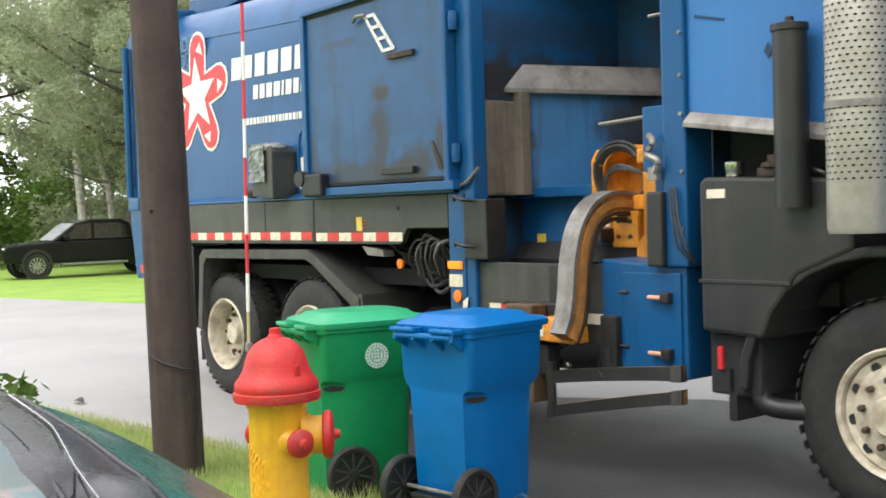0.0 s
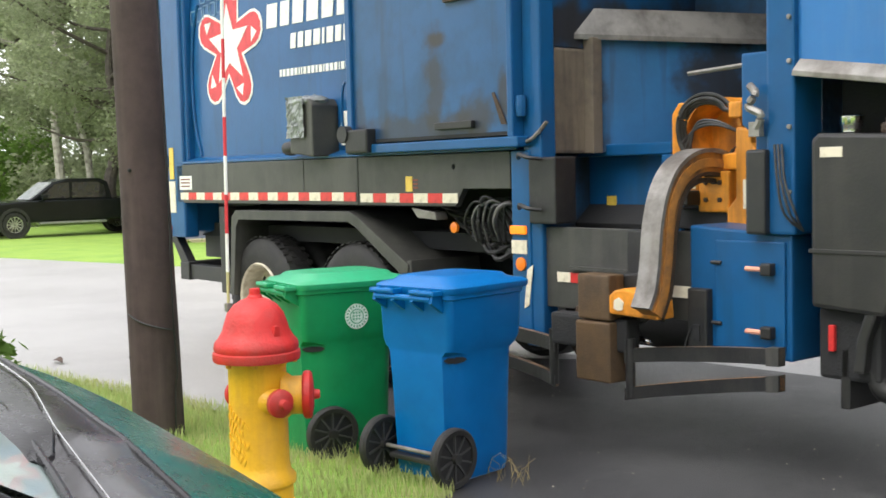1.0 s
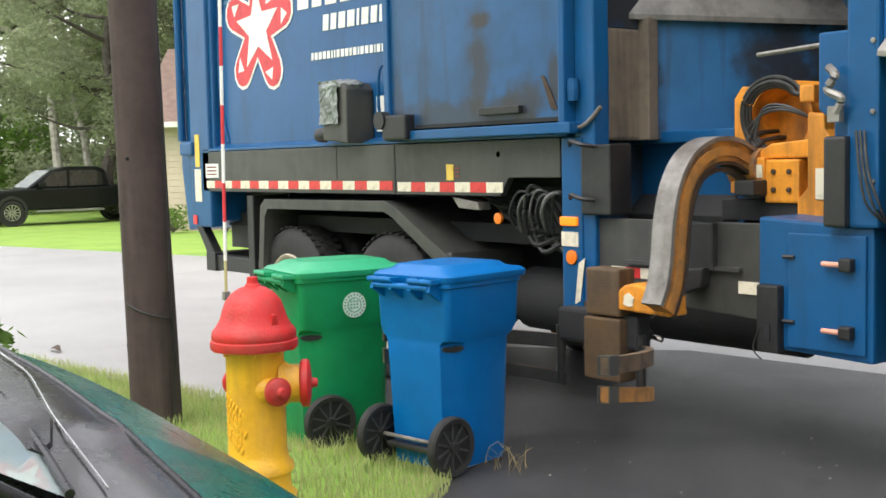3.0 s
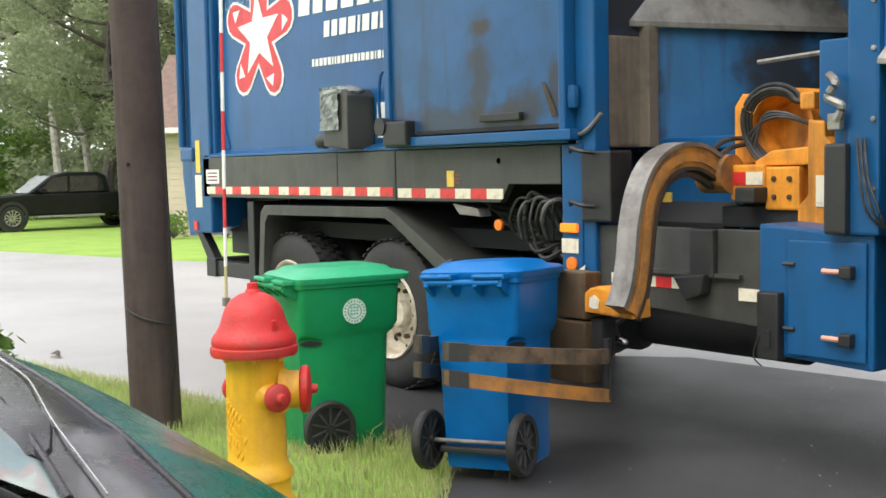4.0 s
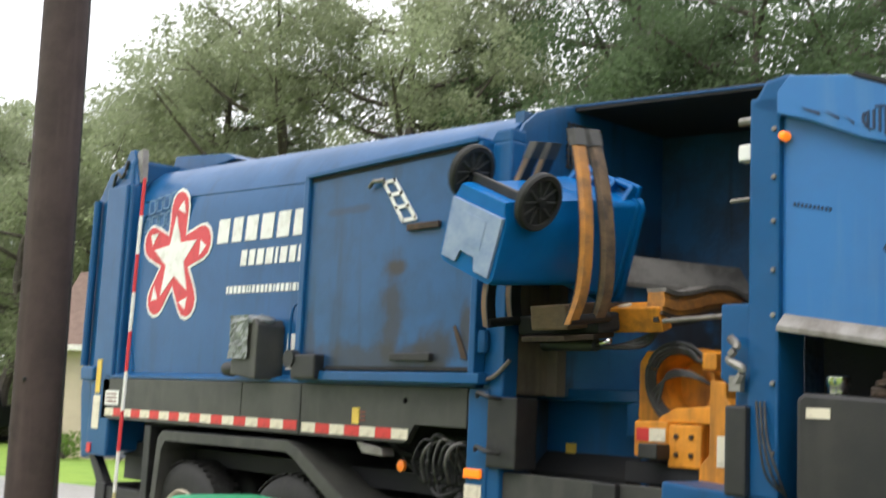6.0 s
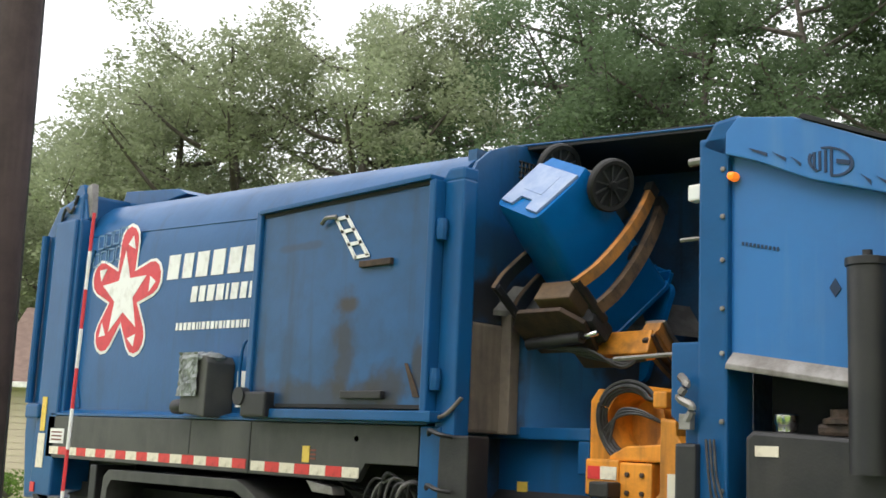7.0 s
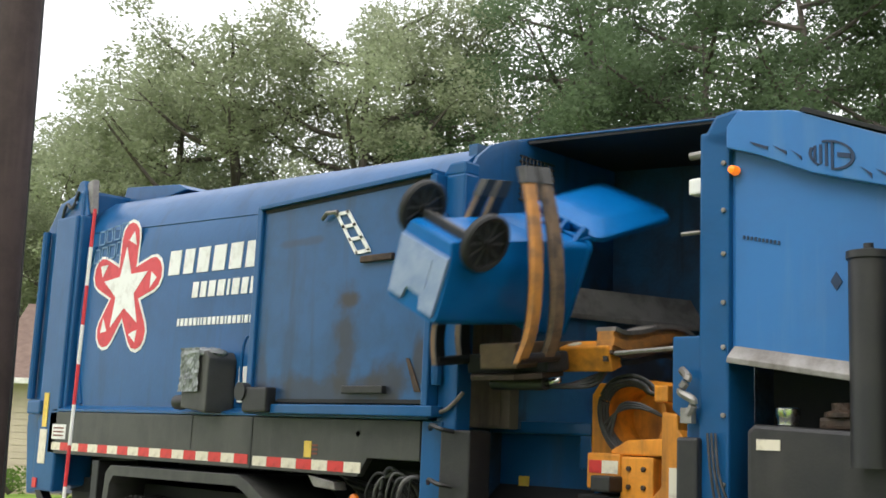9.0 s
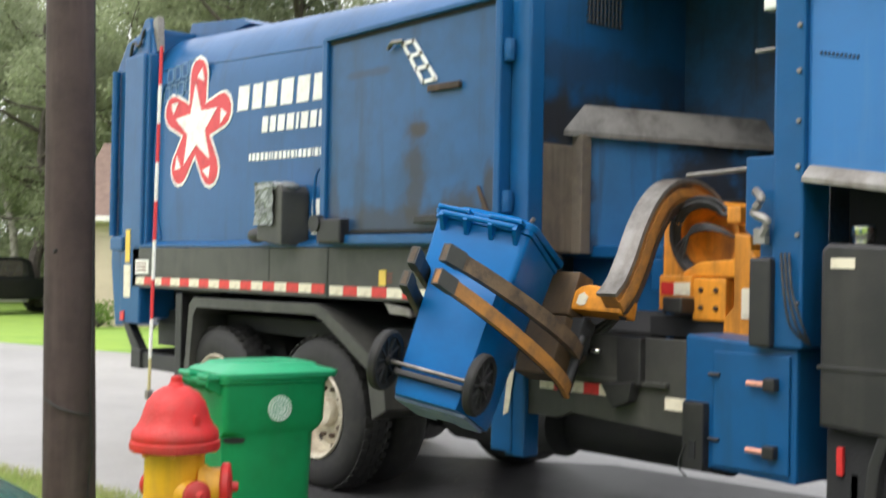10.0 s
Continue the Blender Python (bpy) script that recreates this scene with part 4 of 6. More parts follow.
# exhaust stack, front fender and cab side
part("intake_pipe", lathe([(0.080, 1.5), (0.080, 2.32), (0.088, 2.325), (0.088, 2.355), (0.02, 2.37), (0.02, 2.39), (0.0, 2.39)], 28, "z", (7.02, -0.11, 0)), M["tank"], truck, "dark round intake stack", True)
stack = part("exhaust_stack", lathe([(0.13, 1.38), (0.14, 1.40), (0.14, 3.0), (0.13, 3.02)], 32, "z", (7.40, -0.17, 0)), M["guard"], truck, "chrome exhaust stack with perforated guard", True)
bm = bmesh.new()
for r in range(44):
    for k in range(26):
        a = 2 * math.pi * (k + 0.5 * (r % 2)) / 26
        if math.sin(a) > 0.5:
            continue
        c = Vector((7.40 + 0.142 * math.cos(a), -0.17 + 0.142 * math.sin(a), 1.62 + 0.028 * r))
        t = Vector((-math.sin(a), math.cos(a), 0)) * 0.010
        u = Vector((0, 0, 0.006))
        bm.faces.new([bm.verts.new(c + p) for p in (t, u, -t, -u)])
part("perforation", bm, M["dark"], stack, "rows of small dark holes")
part("stack_band", lathe([(0.140, 1.93), (0.146, 1.93), (0.146, 1.96), (0.140, 1.96)], 32, "z", (7.40, -0.17, 0), caps=False), M["steel"], stack)
fender = []
for k in range(15):
    a = radians(180 - 12 * k)
    fender.append((FRONT_X + 0.79 * math.cos(a), 0.60 + 0.72 * math.sin(a)))
inner = [(FRONT_X + (x - FRONT_X) * 0.93, 0.60 + (z - 0.60) * 0.93) for x, z in reversed(fender)]
part("front_fender", prism(fender + inner, "y", -0.05, 0.75, 0.012), M["tank"], truck, "dull black front fender")
part("fender_flap", box(6.55, 6.60, 0.0, 0.6, 0.42, 0.70, 0.01), M["black"], truck)
cab = part("cab", prism([(7.55, 1.05), (7.55, 2.75), (7.75, 2.9), (9.1, 2.9), (9.5, 2.0), (9.75, 1.6), (9.75, 0.7), (8.25, 0.6), (8.15, 1.05)], "y", 0.05, 2.45, 0.05), M["blue"], truck, "blue truck cab")
part("cab_window", prism([(7.95, 1.95), (7.95, 2.65), (8.95, 2.65), (9.25, 1.95)], "y", 0.035, 0.05, 0), M["glass_dark"], cab)
part("front_bumper", box(9.7, 9.85, 0.05, 2.45, 0.45, 0.85, 0.03), M["chrome"], truck)

# vinyl on the side: star, lettering as plain bars
star = []
CX, CZ = 0.80, 2.62


def star_points(r0, r1, cx=CX, cz=CZ, turn=0.06):
    pts = []
    for k in range(10):
        r = r0 if k % 2 == 0 else r1
        a = math.pi / 2 + turn + k * math.pi / 5
        pts.append((cx + 1.0 * r * math.cos(a), cz + r * math.sin(a)))
    return pts


def arm_strip(k, r_in, r_out, w, y):
    """A rounded star arm."""
    a = math.pi / 2 + 0.06 - 0.12 + k * 2 * math.pi / 5
    d, s = Vector((math.cos(a), math.sin(a))), Vector((-math.sin(a), math.cos(a)))
    c = Vector((CX, CZ))
    pts = [c + d * r_in + s * w, c + d * r_in - s * w]
    for j in range(7):
        b = -math.pi / 2 + math.pi * j / 6
        pts.append(c + d * (r_out - w) + d * (w * math.cos(b)) + s * (w * math.sin(b)))
    return prism([tuple(p) for p in pts], "y", y - 0.0004 * k, 0.099, 0)


decal = part("star_decal", arm_strip(0, 0.0, 0.572, 0.152, 0.096), M["white"], truck, "white and red star emblem")
for k in range(1, 5):
    part("star_outline", arm_strip(k, 0.0, 0.572, 0.152, 0.096), M["white"], decal)
for k in range(5):
    part("star_arm", arm_strip(k, 0.05, 0.545, 0.130, 0.0935), M["red"], decal, "red star arm")
part("star_centre", prism(star_points(0.35, 0.145), "y", 0.0895, 0.0945, 0), M["white"], decal, "white star")
for k in range(5):
    a = math.pi / 2 - 0.06 + k * 2 * math.pi / 5
    d, s = Vector((math.cos(a), math.sin(a))), Vector((-math.sin(a), math.cos(a)))
    c = Vector((CX, CZ)) + d * 0.40
    part("star_fleck", prism([tuple(c + s * 0.02), tuple(c + d * 0.07 - s * 0.05), tuple(c - d * 0.04 - s * 0.10)], "y", 0.0905, 0.0945, 0), M["white"], decal)


def letter_bars(name, widths, x, z, h, gap, slant, drop, label):
    """Plain bars of the size of the letters, each a piece of its own."""
    first = None
    for w in widths:
        zz = z - drop * (x - 1.4)
        bm = prism([(x, zz), (x + w, zz - drop * w), (x + w + slant * h, zz + h - drop * w), (x + slant * h, zz + h)], "y", 0.094, 0.099, 0)
        ob = part("letter_bar" if first else name, bm, M["white"], first or truck, "" if first else label)
        first = first or ob
        x += w + gap


letter_bars("name_bar", [0.155, 0.13, 0.15, 0.155, 0.15, 0.125], 1.42, 2.69, 0.185, 0.052, 0.10, 0.012, "row of white slanted letter-sized bars")
letter_bars("name_bar", [0.075, 0.075, 0.085, 0.09, 0.03, 0.085, 0.075, 0.085], 1.77, 2.505, 0.115, 0.030, 0.10, 0.012, "row of smaller white letter-sized bars")
letter_bars("address_bar", [0.028, 0.04, 0.04, 0.04, 0.04, 0.018, 0.018, 0.04, 0.038, 0.04, 0.028, 0.04, 0.018, 0.04, 0.04, 0.038, 0.014, 0.04, 0.04], 1.60, 2.30, 0.055, 0.0175, 0.05, 0.012, "row of tiny white bars")
bm = bmesh.new()
for r, (x, n_) in enumerate(((0.30, 4), (0.12, 5))):
    for k in range(n_):
        xx = x + 0.12 * k
        zz = 3.02 - 0.16 * r + 0.012 * k
        for a0, a1, b0, b1 in ((0, 0.1, 0, 0.012), (0, 0.1, 0.108, 0.12), (0, 0.012, 0, 0.12), (0.088, 0.1, 0, 0.12)):
            box(xx + a0, xx + a1, 0.095, 0.0995, zz + b0, zz + b1, 0, bm)
part("ghost_lettering", bm, mat("pale_old_vinyl", (0.14, 0.26, 0.42), 0.5), truck, "faded outlines of removed numbers")


# ---- lifting arm (parts of the truck) ----
ARM_X = 4.95
base = part("arm_base", prism([(5.757, 1.725), (5.849, 1.711), (5.855, 1.64), (5.894, 1.592), (5.885, 1.217), (5.70, 1.212), (5.70, 1.304), (5.757, 1.36)], "y", 0.30, 0.46, 0.012), M["arm"], truck, "orange-yellow arm mounting plate")
part("white_label", box(5.808, 5.878, 0.294, 0.30, 1.306, 1.455, 0), M["white_tape"], base, "worn white label")
part("mount_tower", prism([(5.17, 1.50), (5.17, 1.82), (5.22, 1.885), (5.33, 1.875), (5.33, 1.50)], "y", 0.50, 0.80, 0.012), M["arm"], base)
part("drum", lathe([(0.0, 0.60), (0.13, 0.60), (0.155, 0.50), (0.175, 0.44), (0.195, 0.44), (0.20, 0.50), (0.20, 0.72), (0.0, 0.72)], 32, "y", (5.50, 0, 1.70)), M["arm"], base, "orange drum inside a hose loop", True)
part("drum_back", box(5.30, 5.74, 0.62, 0.80, 1.42, 1.84, 0.02), M["arm"], base)
part("mount_flange", prism([(5.43, 1.505), (5.43, 1.53), (5.53, 1.581), (5.758, 1.596), (5.758, 1.506)], "y", 0.33, 0.62, 0.01), M["arm"], base)
part("top_block", box(5.698, 5.78, 0.32, 0.45, 1.774, 1.858, 0.01), M["arm"], base)
part("mount_block", box(5.505, 5.705, 0.31, 0.55, 1.284, 1.50, 0.012), M["arm"], base)
slide_box = part("slide_box", box(5.30, 5.51, 0.30, 0.60, 1.33, 1.512, 0.012), M["arm"], base)
part("reflector", box(5.32, 5.40, 0.294, 0.30, 1.41, 1.475, 0), M["red_tape"], slide_box)
part("reflector", box(5.40, 5.50, 0.295, 0.30, 1.41, 1.475, 0), M["white_tape"], slide_box)
part("stop_block", box(5.40, 5.52, 0.20, 0.32, 1.32, 1.40, 0.012), M["black"], slide_box)
part("mount_foot", box(5.22, 5.72, 0.33, 0.70, 1.19, 1.30, 0.01), M["dark"], base)
part("mount_beam", box(5.05, 5.72, 0.70, 0.95, 1.17, 1.50, 0.01), M["dark"], base)
bolt = part("mount_bolt", lathe([(0.014, 0.31), (0.014, 0.30), (0.0, 0.298)], 6, "y", (5.56, 0, 1.44)), M["rust"], base)
for dx, dz in ((0.0, -0.09), (0.09, 0.0), (0.09, -0.09)):
    share("mount_bolt", bolt.data, base, pose(dx, 0, dz))
for k in range(5):
    r = 0.160 + 0.012 * k
    y = 0.40 - 0.012 * (k % 3)
    path = [(5.50 + r * math.cos(radians(g)) * 0.92, y + 0.02 * math.sin(radians(g * 2)), 1.705 + r * math.sin(radians(g))) for g in range(48 - 4 * k, 275 + 6 * k, 14)]
    path = [(5.72, 0.40, 1.80 + 0.008 * k)] + path + [(5.62 + 0.01 * k, 0.36, 1.50 - 0.01 * k)]
    part("loop_hose", tube(smooth_path(path, 3), 0.0105, 7), M["hose"], base, "black looped hydraulic hose", True)
for k in range(3):
    part("cross_hose", tube(smooth_path([(5.36 + 0.02 * k, 0.37, 1.66 - 0.03 * k), (5.46, 0.36, 1.73 + 0.012 * k), (5.58, 0.37, 1.745 + 0.01 * k), (5.70, 0.42, 1.70)]), 0.008, 6), M["hose"], base)

slide = part("arm_slide", box(-0.075, 0.075, -0.06, 0.62, -0.075, 0.06, 0.012), M["arm"], truck, "orange-yellow sliding arm beam")
part("slide_collar", lathe([(0.0, -0.085), (0.10, -0.085), (0.10, 0.085), (0.0, 0.085)], 20, "x"), M["arm_worn"], slide, "worn round arm joint", True)
part("slide_hose", tube(smooth_path([(-0.02, -0.06, 0.09), (-0.02, 0.06, 0.17), (0.0, 0.28, 0.18), (0.03, 0.55, 0.12)]), 0.013, 6), M["hose"], slide)
part("slide_hose", tube(smooth_path([(0.03, -0.04, 0.09), (0.03, 0.08, 0.14), (0.04, 0.30, 0.15), (0.06, 0.56, 0.10)]), 0.013, 6), M["hose"], slide)

HOOK = [(-0.12, -0.06), (-0.075, 0.03), (-0.045, 0.17), (-0.025, 0.34), (0.025, 0.51), (0.12, 0.64), (0.27, 0.71), (0.45, 0.71), (0.62, 0.64)]


def hook_strip(off0, off1, x0, x1):
    """A strip that follows the hook between two offsets."""
    path = smooth_path([(0, y, z) for y, z in HOOK], 5)
    a, b = [], []
    for i, p in enumerate(path):
        d = (path[min(i + 1, len(path) - 1)] - path[max(i - 1, 0)]).normalized()
        nrm = Vector((0, -d.z, d.y))
        a.append(p + nrm * off0)
        b.append(p + nrm * off1)
    rings = [[(x0, q.y, q.z), (x1, q.y, q.z), (x1, r.y, r.z), (x0, r.y, r.z)] for q, r in zip(a, b)]
    return ring_loft(rings)


lower = part("arm_hook", hook_strip(-0.10, 0.0, -0.05, 0.05), M["arm_worn"], truck, "worn yellow hooked arm with steel outer strip")
part("steel_strip", hook_strip(0.0, 0.022, -0.062, 0.062), M["steel"], lower, "worn grey steel strip")
part("hook_cheek", hook_strip(-0.075, -0.03, 0.05, 0.06), M["belt"], lower)
part("hook_edge", hook_strip(-0.118, -0.10, -0.045, 0.055), M["rust"], lower)
part("hook_hose", hook_strip(-0.155, -0.13, 0.0, 0.03), M["hose"], lower)

cap = part("hook_cap", prism([(-0.31, -0.11), (-0.305, -0.05), (-0.285, -0.012), (-0.25, 0.014), (-0.20, 0.026), (-0.14, 0.02), (0.03, -0.02), (0.04, -0.12)], "y", -0.055, 0.08, 0.012), M["arm"], lower, "yellow rounded arm end cap")
part("cap_mark", prism([(-0.25, -0.08), (-0.245, -0.035), (-0.215, -0.02), (-0.18, -0.045), (-0.19, -0.085), (-0.22, -0.09)], "y", -0.060, -0.055, 0), M["white_tape"], cap)

grip = part("gripper", box(-0.30, 0.27, -0.045, 0.06, -0.30, -0.12, 0.02), M["dark"], truck, "grimy dark steel gripper head")
part("head_web", prism([(-0.26, -0.31), (-0.16, -0.42), (0.14, -0.42), (0.24, -0.31), (0.20, -0.09), (-0.20, -0.09)], "y", 0.06, 0.09, 0.006), M["rust"], grip)
part("head_ram", tube([(-0.20, 0.12, -0.20), (0.20, 0.12, -0.24)], 0.034, 10), M["black"], grip, smooth=True)
part("ram_rod", tube([(0.20, 0.12, -0.24), (0.30, 0.10, -0.25)], 0.016, 8), M["chrome"], grip, smooth=True)
for k in range(3):
    part("head_hose", tube(smooth_path([(0.44, 0.05, 0.02 - 0.02 * k), (0.34, 0.10 + 0.02 * k, -0.02), (0.20, 0.14, -0.10 - 0.03 * k), (0.02 - 0.05 * k, 0.13, -0.18)]), 0.012, 6), M["hose"], grip, smooth=True)
part("gripper_plate", box(-0.04, 0.19, -0.09, 0.03, -0.13, 0.11, 0.012), M["brown_steel"], grip)
part("gripper_plate", box(-0.05, 0.20, -0.10, 0.03, -0.46, -0.14, 0.012), M["brown_steel"], grip)
FINGER = [(0.0, 0.02), (0.06, -0.14), (0.07, -0.40), (0.03, -0.70), (-0.05, -0.98)]


def finger(sign, parent):
    """Two curved belts, one over the other; its own origin is its hinge."""
    hinge = part("finger", tube([(0, 0, -0.53), (0, 0, -0.22)], 0.026, 10), M["black"], parent, "gripper finger with two worn curved belts", True)
    for z, k, w in ((-0.27, "beltgrey", 0.037), (-0.45, "belt", 0.033)):
        drop, rise = (0.08, 0.11) if k == "belt" else (0.06, 0.05)
        path = smooth_path([(sign * x, y, z + 0.02 - drop * (y + 0.98) - rise * y / 0.98) for x, y in FINGER], 5)
        rings = []
        for p in path:
            rings.append([(p.x - sign * 0.016, p.y, p.z - w), (p.x + sign * 0.016, p.y, p.z - w), (p.x + sign * 0.016, p.y, p.z + w), (p.x - sign * 0.016, p.y, p.z + w)])
        b = part("belt", ring_loft(rings), M[k if sign > 0 else "beltgrey"], hinge)
        back = []
        for p in path:
            back.append([(p.x - sign * 0.026, p.y, p.z - w), (p.x - sign * 0.016, p.y, p.z - w), (p.x - sign * 0.016, p.y, p.z + w), (p.x - sign * 0.026, p.y, p.z + w)])
        part("belt_backing", ring_loft(back), M["black"], hinge, "dark rubber belt backing")
        own = bmesh.new()
        for p, q in zip(path[-3:], path[-2:]):
            join(own, ring_loft([[(c.x - sign * 0.03, c.y, c.z - w * 1.15), (c.x + sign * 0.022, c.y, c.z - w * 1.15), (c.x + sign * 0.022, c.y, c.z + w * 1.15), (c.x - sign * 0.03, c.y, c.z + w * 1.15)] for c in (p, q)]))
        part("belt_end", own, M["skirt"], hinge, "dark grey belt end block")
    return hinge


FINGER_R = finger(1, grip)
FINGER_L = finger(-1, grip)


# ---- wheeled carts ----
def crect(cx, cy, w, d, r, z, cut_x, cut_y, n=4):
    """A rounded rectangle whose two corners on the -y side are cut off straight."""
    pts = rrect(cx, cy, w, d, r, z, n)
    k = n + 1
    lx, by = w / 2, cy - d / 2
    for i in range(k):
        f = i / n
        pts[2 * k + i] = (cx - lx + cut_x * f, by + cut_y * (1 - f), z)
        pts[3 * k + i] = (cx + lx - cut_x * (1 - f), by + cut_y * f, z)
    return pts


def wheeled_cart(name, label, body_m, lid_m, base_m, m, sticker=False, deep=1.0, axle_y=-0.275):
    """A two-wheeled refuse cart; its wheels and handle are on the -y side, the broad upper part overhangs to the front."""
    cart = empty(name, label, "wheeled cart", m)
    rings = [crect(0, -0.016 * deep, 0.425, 0.440 * deep, 0.05, 0.015, 0.045, 0.12), crect(0, -0.016 * deep, 0.440, 0.455 * deep, 0.055, 0.05, 0.046, 0.125), crect(0, -0.018 * deep, 0.470, 0.490 * deep, 0.06, 0.55, 0.048, 0.135),
             crect(0, -0.020 * deep, 0.480, 0.500 * deep, 0.06, 0.665, 0.05, 0.14), rrect(0, -0.008, 0.492, 0.515 * deep, 0.035, 0.69), rrect(0, 0, 0.512, 0.548 * deep, 0.035, 0.735), rrect(0, 0, 0.530, 0.565 * deep, 0.04, 0.955), rrect(0, 0, 0.550, 0.59 * deep, 0.045, 0.96), rrect(0, 0, 0.550, 0.59 * deep, 0.045, 0.985),
             rrect(0, 0, 0.500, 0.535 * deep, 0.05, 0.985), rrect(0, -0.02 * deep, 0.430, 0.440 * deep, 0.06, 0.55), rrect(0, -0.02 * deep, 0.385, 0.400 * deep, 0.05, 0.06)]
    own = ring_loft(rings, caps=False)
    for ring in (own.verts[:20], own.verts[-20:]):
        own.faces.new(ring)
    body = part("body", own, body_m, cart, smooth=True)
    bm = box(-0.19, 0.19, axle_y - 0.02, axle_y + 0.10, 0.10, 0.13, 0.008)
    part("axle_beam", bm, M["black"], cart)
    for s in (1, -1):
        # dark lens on the cut corner stands for the overhang's shadow
        at = Matrix.Translation((s * (0.239 - 0.025), -0.270 * deep + 0.070, 0.636)) @ Matrix.Rotation(s * math.atan2(0.14, 0.05), 4, "Z")
        bm = prism([(-0.066, 0.008), (-0.05, 0.018), (0.0, 0.024), (0.05, 0.018), (0.066, 0.008), (0.04, -0.006), (0.0, -0.010), (-0.04, -0.006)], "y", -0.008, 0.02, 0)
        part("grip_recess", bm, M["dark"], body, "dark sliver painting the shade under the corner overhang", at=at)
        wheel = part("wheel", lathe([(0.122, -0.022), (0.146, -0.026), (0.156, -0.015), (0.156, 0.015), (0.146, 0.026), (0.122, 0.022), (0.122, -0.022)], 32, "x", caps=False), M["rubber"], cart, "black spoked cart wheel", True, pose(s * 0.262, axle_y, 0.158))
        bm = bmesh.new()
        for k in range(10):
            sp = box(-0.014, 0.014, -0.005, 0.005, 0.02, 0.124, 0)
            bmesh.ops.transform(sp, matrix=Matrix.Rotation(2 * math.pi * k / 10, 4, "X"), verts=sp.verts[:])
            join(bm, sp)
        part("spokes", bm, M["spoke"], wheel)
        part("wheel_web", lathe([(0.0, -0.004), (0.124, -0.004), (0.124, 0.004), (0.0, 0.004)], 24, "x"), M["dark"], wheel)
        part("hub", lathe([(0.0, -0.035), (0.025, -0.035), (0.03, 0.0), (0.025, 0.035), (0.0, 0.035)], 14, "x"), M["black"], wheel, smooth=True)
    part("axle", tube([(-0.262, axle_y, 0.158), (0.262, axle_y, 0.158)], 0.011, 10), M["steel"], cart, "steel axle")
    # underside plate whose pale colour paints the sky's reflection
    bm = prism([(-0.195, -0.16), (0.195, -0.16), (0.185, 0.17), (0.075, 0.17), (0.055, 0.10), (-0.055, 0.10), (-0.075, 0.17), (-0.185, 0.17)], "z", -0.003, 0.018, 0.004)
    base_plate = part("base_plate", bm, base_m, cart, "underside with pale sky sheen in its colour")
    bm = prism([(-0.09, -0.11), (0.09, -0.11), (0.09, 0.05), (-0.09, 0.05)], "z", -0.006, 0.003, 0.002)
    part("base_pad", bm, base_m, base_plate)
    hb_ = -0.2725 * deep
    bm = tube([(-0.20, hb_ - 0.075, 0.965), (0.20, hb_ - 0.075, 0.965)], 0.016, 10)
    for x in (-0.205, -0.07, 0.07, 0.205):
        prism([(hb_ + 0.01, 0.99), (hb_ - 0.08, 0.985), (hb_ - 0.09, 0.945), (hb_ + 0.01, 0.88)], "x", x - 0.012, x + 0.012, 0.003, bm)
    part("handle", bm, body_m, cart)
    # the lid turns about its hinge at the back; its origin is the hinge
    ld = 0.64 * deep
    lr = [rrect(0, ld / 2, 0.566, ld - 0.01, 0.06, -0.012), rrect(0, ld / 2, 0.575, ld, 0.06, 0), rrect(0, ld / 2, 0.575, ld, 0.06, 0.020), rrect(0, ld / 2, 0.543, ld - 0.04, 0.06, 0.034),
          rrect(0, ld / 2 - 0.01, 0.455, ld - 0.13, 0.08, 0.044), rrect(0, ld / 2 - 0.01, 0.405, ld - 0.18, 0.08, 0.066), rrect(0, ld / 2 - 0.01, 0.295, ld - 0.30, 0.08, 0.074)]
    lid = part("lid", ring_loft(lr), lid_m, cart, "ribbed plastic lid", True, pose(0, hb_ - 0.03, 0.995))
    for x in (-0.145, 0.145):
        bm = tube([(x - 0.08, -0.055, 0.0), (x + 0.08, -0.055, 0.0)], 0.013, 8)
        for q in (-0.08, 0.0, 0.08):
            box(x + q - 0.01, x + q + 0.01, -0.065, 0.03, -0.012, 0.012, 0.004, bm)
        part("lid_hinge", bm, lid_m, lid)
    part("lid_lip", prism([(ld - 0.03, -0.01), (ld + 0.03, 0.0), (ld + 0.03, 0.02), (ld - 0.03, 0.028)], "x", -0.20, 0.20, 0.006), lid_m, lid)
    if sticker:
        seal = part("seal_sticker", lathe([(0.072, 0.0), (0.072, 0.003), (0.0, 0.003)], 32, "x", (0.261, 0.02, 0.815)), M["sticker"], body, "round white printed seal")
        bm = bmesh.new()
        for k in range(20):
            a = 2 * math.pi * k / 20
            own = box(0.2635, 0.2655, -0.004, 0.004, 0.053, 0.065, 0)
            bmesh.ops.transform(own, matrix=Matrix.Translation((0, 0.02, 0.815)) @ Matrix.Rotation(a, 4, "X"), verts=own.verts[:])
            join(bm, own)
        own = lathe([(0.044, 0.2635), (0.044, 0.2655), (0.038, 0.2655), (0.038, 0.2635)], 24, "x", (0, 0.02, 0.815))
        join(bm, own)
        for k in range(9):
            yy, zz = -0.005 + 0.018 * (k % 3), 0.795 + 0.018 * (k // 3)
            box(0.2635, 0.2655, yy, yy + 0.011, zz, zz + 0.010, 0, bm)
        part("seal_print", bm, M["sticker_ink"], seal)
    return cart, lid


blue_cart, blue_lid = wheeled_cart("wheeled_cart", "blue plastic wheeled cart lifted by the truck", M["cart_blue"], M["cart_blue"], M["cart_base"], pose(4.47, -0.82, 0.0, 0, 0, 3))
